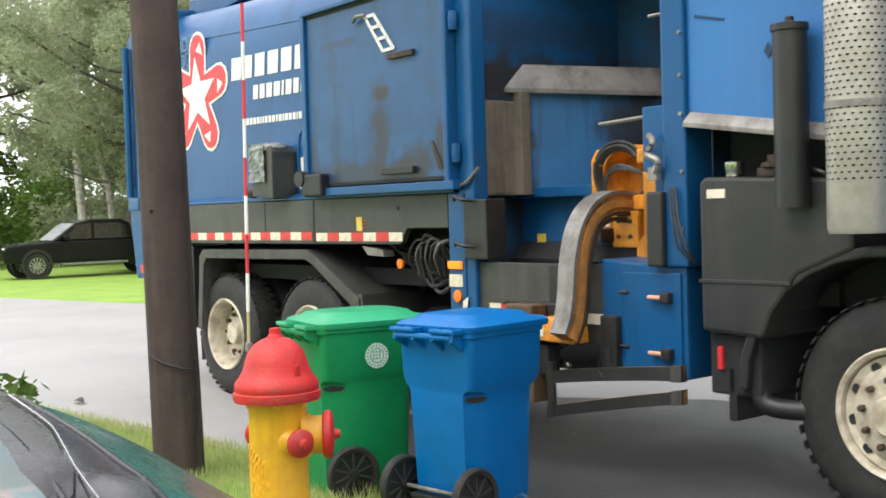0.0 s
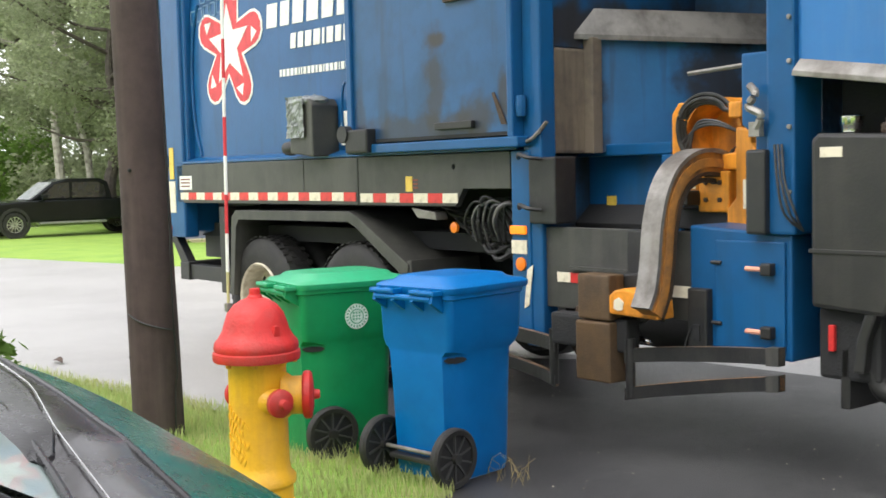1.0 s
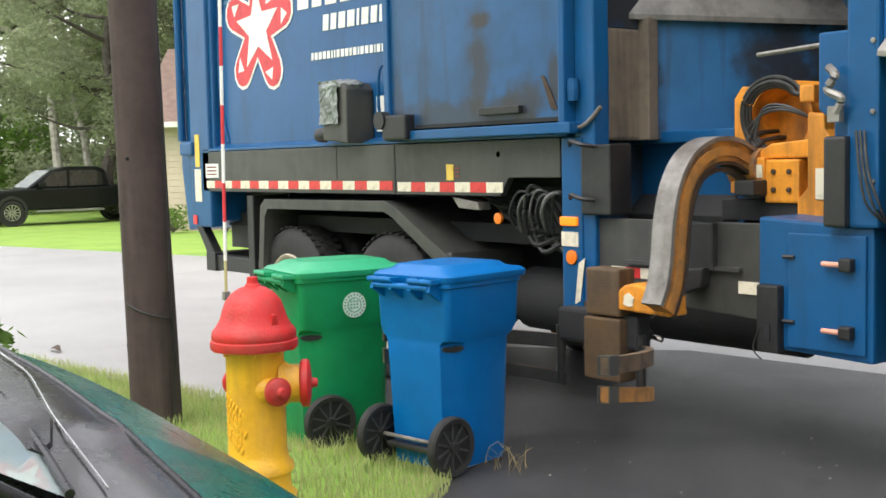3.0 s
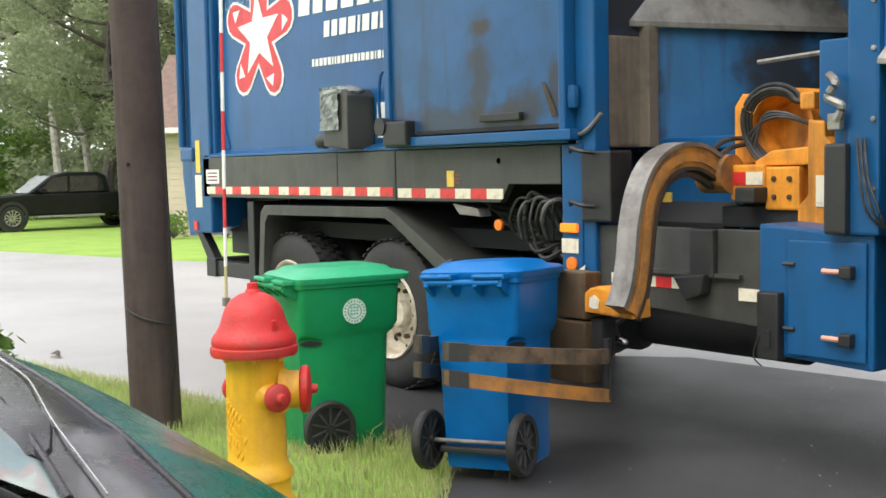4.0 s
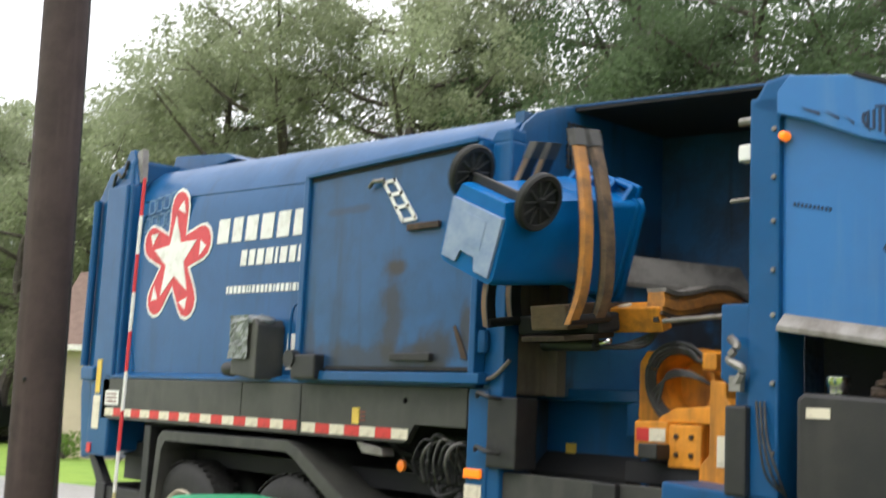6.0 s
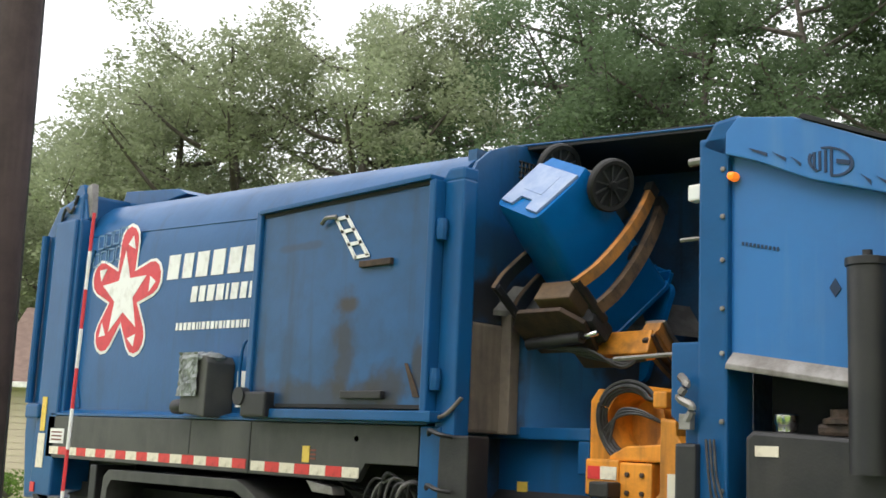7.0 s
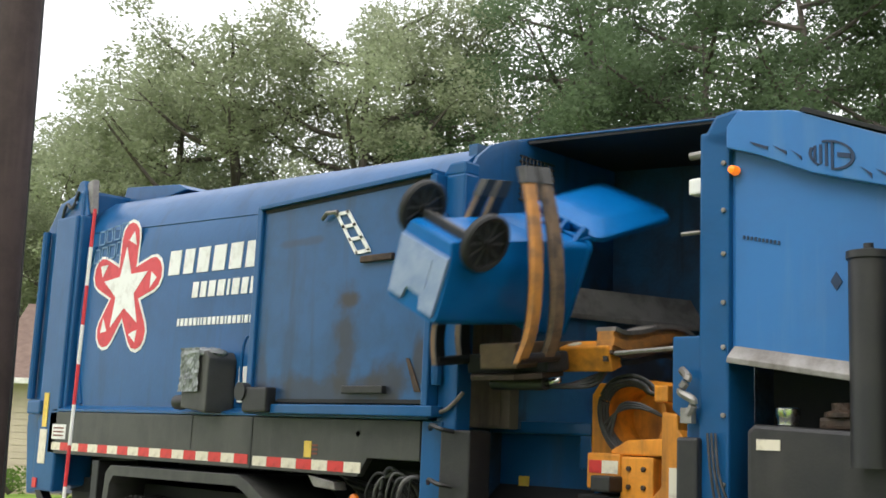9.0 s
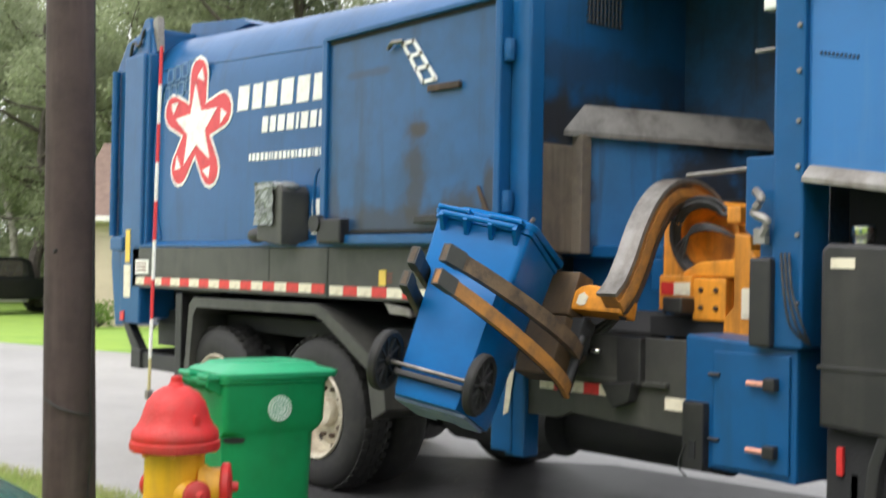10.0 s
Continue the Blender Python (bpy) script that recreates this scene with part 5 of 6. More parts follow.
green_cart, green_lid = wheeled_cart("wheeled_cart", "green plastic wheeled cart with a round white seal", M["cart_green"], M["lid_green"], M["cart_base_green"], pose(3.615, -1.058, -0.015, 0, 0, -9), True, 1.12, -0.15)


# ---- hydrant with its marker rod ----
def build_hydrant(x, y, z):
    hyd = empty("fire_hydrant", "yellow fire hydrant with red bonnet and caps in the grass", "fire hydrant", pose(x, y, z, 0, 0, 0))
    s = 1.0
    prof = [(0.15, 0.0), (0.16, 0.02), (0.16, 0.07), (0.145, 0.085), (0.135, 0.10), (0.135, 0.16), (0.148, 0.175), (0.148, 0.20), (0.128, 0.225), (0.122, 0.26),
            (0.120, 0.66), (0.126, 0.675), (0.126, 0.70)]
    barrel = part("barrel", lathe(prof, 40), M["hyd_yellow"], hyd, "yellow painted cast-iron barrel", True)
    prof = [(0.15, 0.685), (0.178, 0.69), (0.182, 0.705), (0.180, 0.725), (0.172, 0.73), (0.176, 0.742), (0.172, 0.765), (0.155, 0.785), (0.138, 0.815), (0.130, 0.845),
            (0.116, 0.885), (0.088, 0.920), (0.055, 0.940), (0.032, 0.947), (0.030, 0.955), (0.024, 0.960), (0.022, 0.985), (0.0, 0.988)]
    bonnet = part("bonnet", lathe(prof, 48), M["hyd_red"], hyd, "faded red bonnet", True)
    for k in range(8):
        a = 2 * math.pi * (k + 0.3) / 8
        part("bolt", lathe([(0.011, 0.674), (0.011, 0.688)], 6, "z", (0.155 * math.cos(a), 0.155 * math.sin(a), 0)), M["hyd_yellow"], bonnet)
    part("arrow_notch", prism([(-0.02, 0.77), (0.02, 0.77), (0.012, 0.84), (-0.012, 0.84)], "y", -0.148, -0.132, 0.004), M["hyd_red"], bonnet).matrix_basis = Matrix.Rotation(radians(97), 4, "Z")

    def nozzle(name, az, h, r, reach):
        m = pose(0, 0, h, 0, 0, az)
        arm = part(name, lathe([(r + 0.028, 0.10), (r + 0.012, 0.125), (r, 0.14), (r, reach)], 26, "x"), M["hyd_yellow"], hyd, "yellow nozzle", True, m)
        part("cap", lathe([(r + 0.006, reach - 0.005), (r + 0.016, reach), (r + 0.020, reach + 0.006), (r + 0.020, reach + 0.026), (r + 0.012, reach + 0.034), (r * 0.7, reach + 0.040), (0.022, reach + 0.042), (0.018, reach + 0.066), (0.0, reach + 0.068)], 26, "x"),
             M["hyd_red"], arm, "red cap", True)
    nozzle("pumper_nozzle", 56, 0.535, 0.080, 0.190)
    nozzle("hose_nozzle", 2, 0.527, 0.038, 0.155)
    nozzle("hose_nozzle", 182, 0.525, 0.040, 0.150)
    bar = None
    random.seed(5)
    for row, (z0, n_, az0) in enumerate(((0.50, 7, -104), (0.46, 6, -106), (0.42, 7, -103), (0.38, 6, -105), (0.34, 6, -102))):
        for k in range(n_):
            a = radians(az0 + k * 8.5)
            at = Matrix.Translation((0.1205 * math.cos(a), 0.1205 * math.sin(a), z0 - 0.012 * k)) @ Matrix.Rotation(a + math.pi / 2, 4, "Z") @ Matrix.Rotation(random.uniform(-0.5, 0.5), 4, "Y")
            if bar is None:
                bar = part("cast_bar", box(-0.006, 0.006, -0.005, 0.005, -0.014, 0.014, 0.002), M["hyd_yellow"], barrel, "", False, at)
            else:
                share("cast_bar", bar.data, barrel, at)
    return hyd


HYD = (4.835, -2.222, 0.082)
build_hydrant(*HYD)
rod = empty("marker_rod", "thin red and white banded hydrant marker rod", "marker rod", pose(4.36, -2.10, 0.90, -1.5, -1.2, 0))
part("lower_rod", tube([(0, 0, -0.80), (0, 0, 0.20)], 0.0075, 8), M["rod_yellow"], rod)
part("rod_clamp", box(-0.014, 0.014, -0.014, 0.014, 0.02, 0.06, 0.003), M["steel"], rod)
ROD_BANDS = 8
for k in range(ROD_BANDS):
    part("band", tube([(0, 0, 0.20 + 0.175 * k), (0, 0, 0.20 + 0.175 * (k + 1))], 0.008, 10), M["white" if k % 2 == 0 else "red"], rod)

# ---- utility pole ----
pole = empty("utility_pole", "dark brown creosoted wooden utility pole with a loose wire", "utility pole", pose(2.735, -1.742, 0.0))
rings = []
for k in range(24):
    z = -0.3 + 0.45 * k
    ring = []
    for j in range(22):
        a = 2 * math.pi * j / 22
        r = 0.148 - 0.0042 * z + 0.006 * noise.noise(Vector((3 * math.cos(a), 3 * math.sin(a), z * 0.8)))
        ring.append((r * math.cos(a) - 0.0207 * z, r * math.sin(a) - 0.011 * z, z))
    rings.append(ring)
part("shaft", ring_loft(rings), M["pole"], pole, smooth=True)
part("ground_wire", tube(smooth_path([(0.165, 0.03, 0.03), (0.158, 0.04, 0.30), (0.172, 0.05, 0.42), (0.150, 0.05, 0.60), (0.162, 0.04, 0.74), (0.125, 0.055, 1.4), (0.095, 0.04, 3.0), (0.01, 0.0, 6.0)]), 0.005, 6), M["wire"], pole)
part("wrapped_wire", tube([(0.153 * math.cos(radians(a)), 0.153 * math.sin(radians(a)), 0.75 - 0.0006 * abs(a + 90) - 0.03 * math.cos(radians(a))) for a in range(-200, 30, 8)], 0.006, 6), M["wire"], pole)
for z, a in ((1.58, -70), (0.5, -100), (2.4, -95)):
    part("nail", lathe([(0.010, -0.01), (0.010, 0.006), (0, 0.008)], 8, "y", (0.146 * math.cos(radians(a)), 0.146 * math.sin(radians(a)), z)), M["dark"], pole)


# ---- parked green car in the foreground ----
def build_green_car():
    """A car that faces the street (+y): bonnet, black cowl with wipers, windscreen."""
    car = empty("parked_car", "wet dark green car with black wiper cowl parked by the verge", "car", pose(6.335, -3.826, 0.170, -1.6, 2.85, -3.3))

    def hood_z(x, y):
        u = x / 0.88
        return 0.905 - 0.048 * u * u - 0.08 * max(0.0, y) - 0.54 * max(0.0, y - 0.10) ** 1.5 + 0.010 * math.exp(-((abs(u) - 0.55) / 0.07) ** 2)
    def panel(y0, y1, ny, lift):
        bm = bmesh.new()
        nx = 36
        top = []
        for i in range(nx + 1):
            x = -0.88 + 1.76 * i / nx
            top.append([bm.verts.new((x, y0 + (y1 - y0) * j / ny, hood_z(x, y0 + (y1 - y0) * j / ny) + lift)) for j in range(ny + 1)])
        low = [[bm.verts.new((v.co.x, v.co.y, v.co.z - 0.025)) for v in row] for row in top]
        for i in range(nx):
            for j in range(ny):
                bm.faces.new((top[i][j], top[i + 1][j], top[i + 1][j + 1], top[i][j + 1]))
                bm.faces.new((low[i][j + 1], low[i + 1][j + 1], low[i + 1][j], low[i][j]))
        return bm
    part("bonnet", panel(0.212, 1.03, 22, 0.0), M["car_green"], car, "wet dark green bonnet", True)
    part("cowl", panel(-0.10, 0.198, 12, 0.004), M["car_roof"], car, "wet black cowl panel", True)
    xs = [-0.87 + 1.74 * k / 16 for k in range(17)]
    part("cowl_seal", tube([(x, 0.205, hood_z(x, 0.205) + 0.004) for x in xs], 0.009, 8), M["car_black"], car, "black rubber seal", True)
    bend = [(-0.45, 0.158), (-0.25, 0.155), (0.0, 0.143), (0.18, 0.117), (0.44, 0.075), (0.63, 0.064), (0.84, 0.052)]
    part("trim_line", tube(smooth_path([(x, y, hood_z(x, y) + 0.012) for x, y in bend], 4), 0.0025, 6), M["trim_silver"], car, "thin silver trim line", True)
    bm = ring_loft([[(x, -0.06, hood_z(x, 0) - 0.01), (x, -0.06, hood_z(x, 0) + 0.018), (x, -0.02, hood_z(x, 0) + 0.022), (x, e, hood_z(x, 0) + 0.012), (x, e + 0.01, hood_z(x, 0) - 0.01)]
                    for x, e in ((-0.87, 0.12), (-0.4, 0.115), (0.0, 0.10), (0.28, 0.085), (0.48, 0.06), (0.60, 0.025), (0.65, -0.01))])
    part("cowl_cover", bm, M["car_black"], car, "black plastic cowl cover", True)
    part("body", prism([(-3.2, 0.25), (-3.2, 0.74), (-0.1, 0.74), (0.35, 0.58), (0.75, 0.36), (0.98, 0.18), (0.9, 0.12), (-3.0, 0.15)], "x", -0.86, 0.86, 0.03), M["car_green"], car, "dark green body")
    rings = []
    for k in range(9):
        f = k / 8
        y, z = 0.015 - 0.85 * f, 0.912 + 0.44 * f - 0.05 * f * f
        hw = 0.86 - 0.16 * f
        rings.append([(hw * (i / 6 - 1), y - 0.04 * (i / 6 - 1) ** 2, z - 0.04 * (i / 6 - 1) ** 2) for i in range(13)])
    part("windscreen", ring_loft(rings, closed=False), M["car_glass"], car, "rain-specked windscreen with pale sky sheen in its colour", True)
    part("windscreen_rubber", tube([(0.86 * (i / 6 - 1), 0.022 - 0.04 * (i / 6 - 1) ** 2, 0.916 - 0.04 * (i / 6 - 1) ** 2) for i in range(13)], 0.009, 8), M["car_black"], car)
    for s in (1, -1):
        part("pillar", tube([(s * 0.87, -0.08, 0.87), (s * 0.79, -0.45, 1.10), (s * 0.71, -0.85, 1.29)], 0.014, 12), M["car_black"], car, "black windscreen pillar", True)
        part("side_glass", prism([(-0.35, 0.90), (-1.05, 1.30), (-2.2, 1.30), (-2.9, 0.92)], "x", s * 0.80 - 0.01, s * 0.80 + 0.01, 0), M["glass_dark"], car)
    part("roof", prism([(-1.0, 1.30), (-1.05, 1.35), (-1.6, 1.39), (-2.3, 1.36), (-2.4, 1.28)], "x", -0.66, 0.66, 0.02), M["car_green"], car)
    for s in (1, -1):
        for y in (0.35, -2.4):
            part("wheel", lathe([(0.18, -0.09), (0.28, -0.09), (0.30, -0.06), (0.30, 0.06), (0.28, 0.09), (0.18, 0.09)], 24, "x", (s * 0.80, y, 0.30)), M["rubber"], car, smooth=True)
    return car


# ---- pickup on the far drive ----
def build_pickup(m):
    car = empty("pickup_truck", "black crew-cab pickup truck parked on a driveway", "pickup truck", m)
    body = [(3.20, 0.55), (3.22, 0.95), (3.05, 1.12), (1.60, 1.22), (-3.20, 1.22), (-3.20, 0.60), (-2.65, 0.52), (-1.2, 0.48), (1.3, 0.48), (2.5, 0.50)]
    part("body", prism(body, "y", -0.98, 0.98, 0.06), M["pickup"], car, "glossy black body")
    cabm = [(1.60, 1.20), (0.75, 1.82), (0.3, 1.93), (-0.85, 1.93), (-1.15, 1.80), (-1.30, 1.20)]
    part("cabin", prism(cabm, "y", -0.86, 0.86, 0.06), M["pickup"], car)
    part("windscreen", prism([(1.50, 1.25), (0.76, 1.80), (0.80, 1.82), (1.56, 1.25)], "y", -0.74, 0.74, 0), M["glass_light"], car, "windscreen with the pale sky's reflection in its colour")
    for s in (1, -1):
        a, b = (0.855, 0.872) if s > 0 else (-0.872, -0.855)
        part("front_window", prism([(1.22, 1.27), (0.70, 1.76), (0.22, 1.80), (0.22, 1.27)], "y", a, b, 0), M["glass_dark"], car)
        part("rear_window", prism([(0.12, 1.27), (0.12, 1.80), (-0.75, 1.80), (-1.0, 1.70), (-1.05, 1.27)], "y", a, b, 0), M["glass_dark"], car)
        part("mirror", box(1.05, 1.25, s * 1.10 - 0.12, s * 1.10 + 0.12, 1.24, 1.42, 0.04), M["pickup"], car)
        part("running_board", box(-1.0, 1.3, s * 0.98 - 0.06, s * 0.98 + 0.06, 0.40, 0.47, 0.02), M["alloy"], car)
        for x in (2.12, -2.02):
            w = part("wheel", lathe([(0.26, -0.13), (0.39, -0.13), (0.42, -0.08), (0.42, 0.08), (0.39, 0.13), (0.26, 0.13)], 28, "y", caps=False), M["rubber"], car, smooth=True, at=pose(x, s * 0.86, 0.42))
            bm = lathe([(0.25, -0.135), (0.27, -0.138), (0.27, 0.138), (0.25, 0.135)], 28, "y", caps=False)
            for k in range(12):
                own = box(-0.018, 0.018, -0.135, 0.135, 0.03, 0.26, 0)
                bmesh.ops.transform(own, matrix=Matrix.Rotation(2 * math.pi * k / 12, 4, "Y"), verts=own.verts[:])
                join(bm, own)
            part("rim", bm, M["alloy"], w, "spoked alloy rim")
            part("brake_disc", lathe([(0.0, -0.02), (0.25, -0.02), (0.25, 0.02), (0.0, 0.02)], 20, "y"), M["dark"], w)
            part("arch", lathe([(0.42, -0.012), (0.52, -0.012), (0.52, 0.012), (0.42, 0.012), (0.42, -0.012)], 28, "y", (x, s * 0.985, 0.46), caps=False), M["black"], car)
    part("headlight", box(2.97, 3.18, -0.92, -0.62, 0.93, 1.05, 0.03), M["white_tape"], car)
    part("headlight", box(2.97, 3.18, 0.62, 0.92, 0.93, 1.05, 0.03), M["white_tape"], car)
    part("badge", box(1.95, 2.25, -1.0, -0.985, 1.0, 1.04, 0), M["alloy"], car)
    part("bed_rail", box(-3.18, -1.30, -0.96, -0.90, 1.20, 1.25, 0.01), M["black"], car)
    return car


# ---- trees ----
def leaf_cloud(clumps, per, size, seed, flat=0.5, squash=0.75):
    """Leaves as small folded quads, gathered in uneven clumps."""
    rng = np.random.default_rng(seed)
    verts, faces = [], []
    for cx, cy, cz, r in clumps:
        n_ = max(4, int(per * r * r))
        d = rng.normal(size=(n_, 3))
        d /= np.linalg.norm(d, axis=1)[:, None] + 1e-9
        rad = r * rng.random(n_) ** 0.45
        p = np.array((cx, cy, cz)) + d * rad[:, None] * np.array((1, 1, squash))
        a = rng.normal(size=(n_, 3))
        a[:, 2] *= flat
        a /= np.linalg.norm(a, axis=1)[:, None] + 1e-9
        b = np.cross(a, rng.normal(size=(n_, 3)))
        b /= np.linalg.norm(b, axis=1)[:, None] + 1e-9
        s = size * (0.6 + 0.8 * rng.random(n_))[:, None]
        q = np.stack([p - a * s, p + b * s * 0.5, p + a * s, p - b * s * 0.5], 1)
        k0 = len(verts)
        verts.extend(map(tuple, q.reshape(-1, 3)))
        faces.extend((k0 + 4 * i, k0 + 4 * i + 1, k0 + 4 * i + 2, k0 + 4 * i + 3) for i in range(n_))
    me = bpy.data.meshes.new("crown")
    me.from_pydata(verts, [], faces)
    return me


def tree(x, y, height, spread, seed, leaf, bark, base_h=0.3, density=95, leaf_size=0.16, lean=0.0, label="tall broad-leaved tree in full summer leaf", trunk_r=None, open_=False):
    random.seed(seed)
    t = empty("tree", label, "tree", pose(x, y, -0.05), group="trees along the street")
    r0 = trunk_r or height * 0.017
    path, p = [], Vector((0, 0, 0))
    for k in range(9):
        path.append(p.copy())
        p += Vector((random.uniform(-0.25, 0.25) + lean, random.uniform(-0.25, 0.25), height * 0.105))
    path = smooth_path(path, 3)
    bm = tube(path, [r0 * (1.25 - 1.1 * i / len(path)) for i in range(len(path))], 9)
    part("trunk", bm, bark, t, smooth=True)
    clumps = []
    limbs = bmesh.new()
    n_l = 22
    for k in range(n_l):
        f = base_h + (1 - base_h) * (k + 0.5) / n_l
        a0 = path[min(int(f * (len(path) - 1)), len(path) - 1)]
        az = k * 2.4 + random.uniform(-0.5, 0.5)
        reach = spread * (1.0 - 0.62 * abs((f - base_h) / (1 - base_h) - 0.38) ** 1.2 * 1.6) * random.uniform(0.7, 1.1)
        reach = max(reach, 0.4)
        rise = reach * random.uniform(0.15, 0.55)
        e = a0 + Vector((math.cos(az) * reach, math.sin(az) * reach, rise))
        mid = a0.lerp(e, 0.5) + Vector((0, 0, -0.10 * reach + random.uniform(-0.2, 0.4)))
        lp = smooth_path([a0, mid, e], 4)
        tube(lp, [r0 * (0.55 if open_ else 0.42) * (1 - 0.88 * i / len(lp)) * (1.1 - 0.5 * f) for i in range(len(lp))], 6, limbs)
        for q in ((0.62, 1.0) if open_ else (0.5, 0.78, 1.0)):
            c = a0.lerp(e, q) + Vector([random.uniform(-0.5, 0.5) * spread * 0.25 for _ in range(3)])
            clumps.append((c.x, c.y, c.z, spread * random.uniform(0.13, 0.29) if open_ else spread * random.uniform(0.11, 0.25)))
            if q > 0.6:
                tw = c + Vector([random.uniform(-1, 1) * spread * 0.25 for _ in range(3)])
                tube([a0.lerp(e, q * 0.8), c, tw], [r0 * 0.10, r0 * 0.07, r0 * 0.03], 5, limbs)
                clumps.append((tw.x, tw.y, tw.z, spread * random.uniform(0.08, 0.18)))
    part("branchwork", limbs, bark, t, smooth=True)
    me = leaf_cloud(clumps, density, leaf_size, seed, squash=0.78 if open_ else 0.75)
    me.materials.append(leaf)
    crown = new("crown", me)
    crown.parent = t
    return t


def wall_of_trees():
    """Trees beyond the street: (x, y, height, spread, leaf); then unseen ones on the camera's side."""
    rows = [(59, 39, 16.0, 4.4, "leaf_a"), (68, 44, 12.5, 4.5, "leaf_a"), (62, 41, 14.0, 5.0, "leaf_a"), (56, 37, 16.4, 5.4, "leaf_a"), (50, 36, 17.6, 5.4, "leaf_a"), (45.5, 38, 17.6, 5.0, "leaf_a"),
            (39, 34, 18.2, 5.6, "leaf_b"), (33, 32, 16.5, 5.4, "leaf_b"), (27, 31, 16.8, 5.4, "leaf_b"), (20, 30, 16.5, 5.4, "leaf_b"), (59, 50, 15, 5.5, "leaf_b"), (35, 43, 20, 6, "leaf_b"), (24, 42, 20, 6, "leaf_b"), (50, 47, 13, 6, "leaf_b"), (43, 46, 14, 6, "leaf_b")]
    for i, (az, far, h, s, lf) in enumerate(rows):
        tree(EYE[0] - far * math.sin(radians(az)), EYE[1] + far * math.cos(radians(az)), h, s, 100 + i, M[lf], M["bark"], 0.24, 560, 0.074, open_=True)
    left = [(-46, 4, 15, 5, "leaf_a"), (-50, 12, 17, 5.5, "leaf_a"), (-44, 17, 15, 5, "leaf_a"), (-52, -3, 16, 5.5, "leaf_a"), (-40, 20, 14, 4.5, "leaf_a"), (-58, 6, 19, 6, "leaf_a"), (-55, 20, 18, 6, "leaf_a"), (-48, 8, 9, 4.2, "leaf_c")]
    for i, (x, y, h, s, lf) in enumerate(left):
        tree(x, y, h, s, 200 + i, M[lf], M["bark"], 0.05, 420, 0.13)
    # added out of view: they block sky light and darken reflections on the truck
    for i, (x, y, h) in enumerate([(-4, -19, 11), (3, -17, 12), (10, -18, 12), (17, -15, 11), (23, -8, 12), (27, 2, 13), (26, 12, 13)]):
        tree(x, y, h, 5.0, 400 + i, M["leaf_b"], M["bark"], 0.05, 34, 0.26, label="dense broad-leaved tree added out of view to block sky light")
    tree(-36.2, 11.6, 15.5, 4.0, 301, M["leaf_a"], M["birch"], 0.32, 60, 0.17, lean=-0.25, label="leaning pale-barked birch by the drive", trunk_r=0.17)
    tree(-37.5, 13.4, 14.5, 3.6, 302, M["leaf_a"], M["birch"], 0.35, 60, 0.17, lean=-0.4, label="leaning pale-barked birch by the drive", trunk_r=0.14)


def build_bush(x, y, z, r, seed, leaf, label, size=0.05, per=900, squash=1.0):
    random.seed(seed)
    b = empty("bush", label, "bush", pose(x, y, z), group="garden bushes")
    stems = bmesh.new()
    clumps = []
    for k in range(14):
        d = Vector((random.uniform(-1, 1), random.uniform(-1, 1), random.uniform(0.3, 1.2) * squash)).normalized() * r * random.uniform(0.4, 0.95)
        tube([(0, 0, 0), d * 0.5 + Vector((0, 0, 0.05)), d], [0.02 * r, 0.012 * r, 0.005 * r], 5, stems)
        clumps.append((d.x, d.y, max(d.z, r * 0.15), r * random.uniform(0.25, 0.42)))
    part("stems", stems, M["bark"], b)
    me = leaf_cloud(clumps, per, size, seed)
    me.materials.append(leaf)
    c = new("leaves", me)
    c.parent = b
    return b


def build_house():
    h = empty("house", "beige sided house with a brown shingle roof behind bushes", "house", pose(-19.1, 13.9, -0.1, 0, 0, 52))
    wall = part("wall", box(-4.5, 4.5, -3.5, 3.5, -0.2, 2.75, 0), M["siding"], h, "beige lapped siding")
    bm = bmesh.new()
    for k in range(17):
        box(-4.52, 4.52, -3.53, 3.53, 0.0 + 0.16 * k, 0.0 + 0.16 * k + 0.148, 0.004, bm)
    part("siding", bm, M["siding"], wall)
    part("roof", prism([(-4.0, 2.70), (4.0, 2.70), (0, 5.0)], "x", -5.0, 5.0, 0.02), M["roof"], h, "brown shingle roof")
    part("eave", box(-5.0, 5.0, -4.02, -3.9, 2.62, 2.76, 0.01), M["trim_white"], h)
    for x in (-2.6, 1.5):
        wnd = part("window", box(x, x + 1.1, -3.56, -3.5, 1.0, 2.2, 0), M["glass_dark"], h)
        bm = box(x - 0.08, x + 1.18, -3.60, -3.54, 2.2, 2.28, 0.005)
        box(x - 0.08, x + 1.18, -3.60, -3.54, 0.92, 1.0, 0.005, bm)
        box(x - 0.08, x, -3.60, -3.54, 1.0, 2.2, 0.005, bm)
        box(x + 1.1, x + 1.18, -3.60, -3.54, 1.0, 2.2, 0.005, bm)
        part("frame", bm, M["trim_white"], wnd)


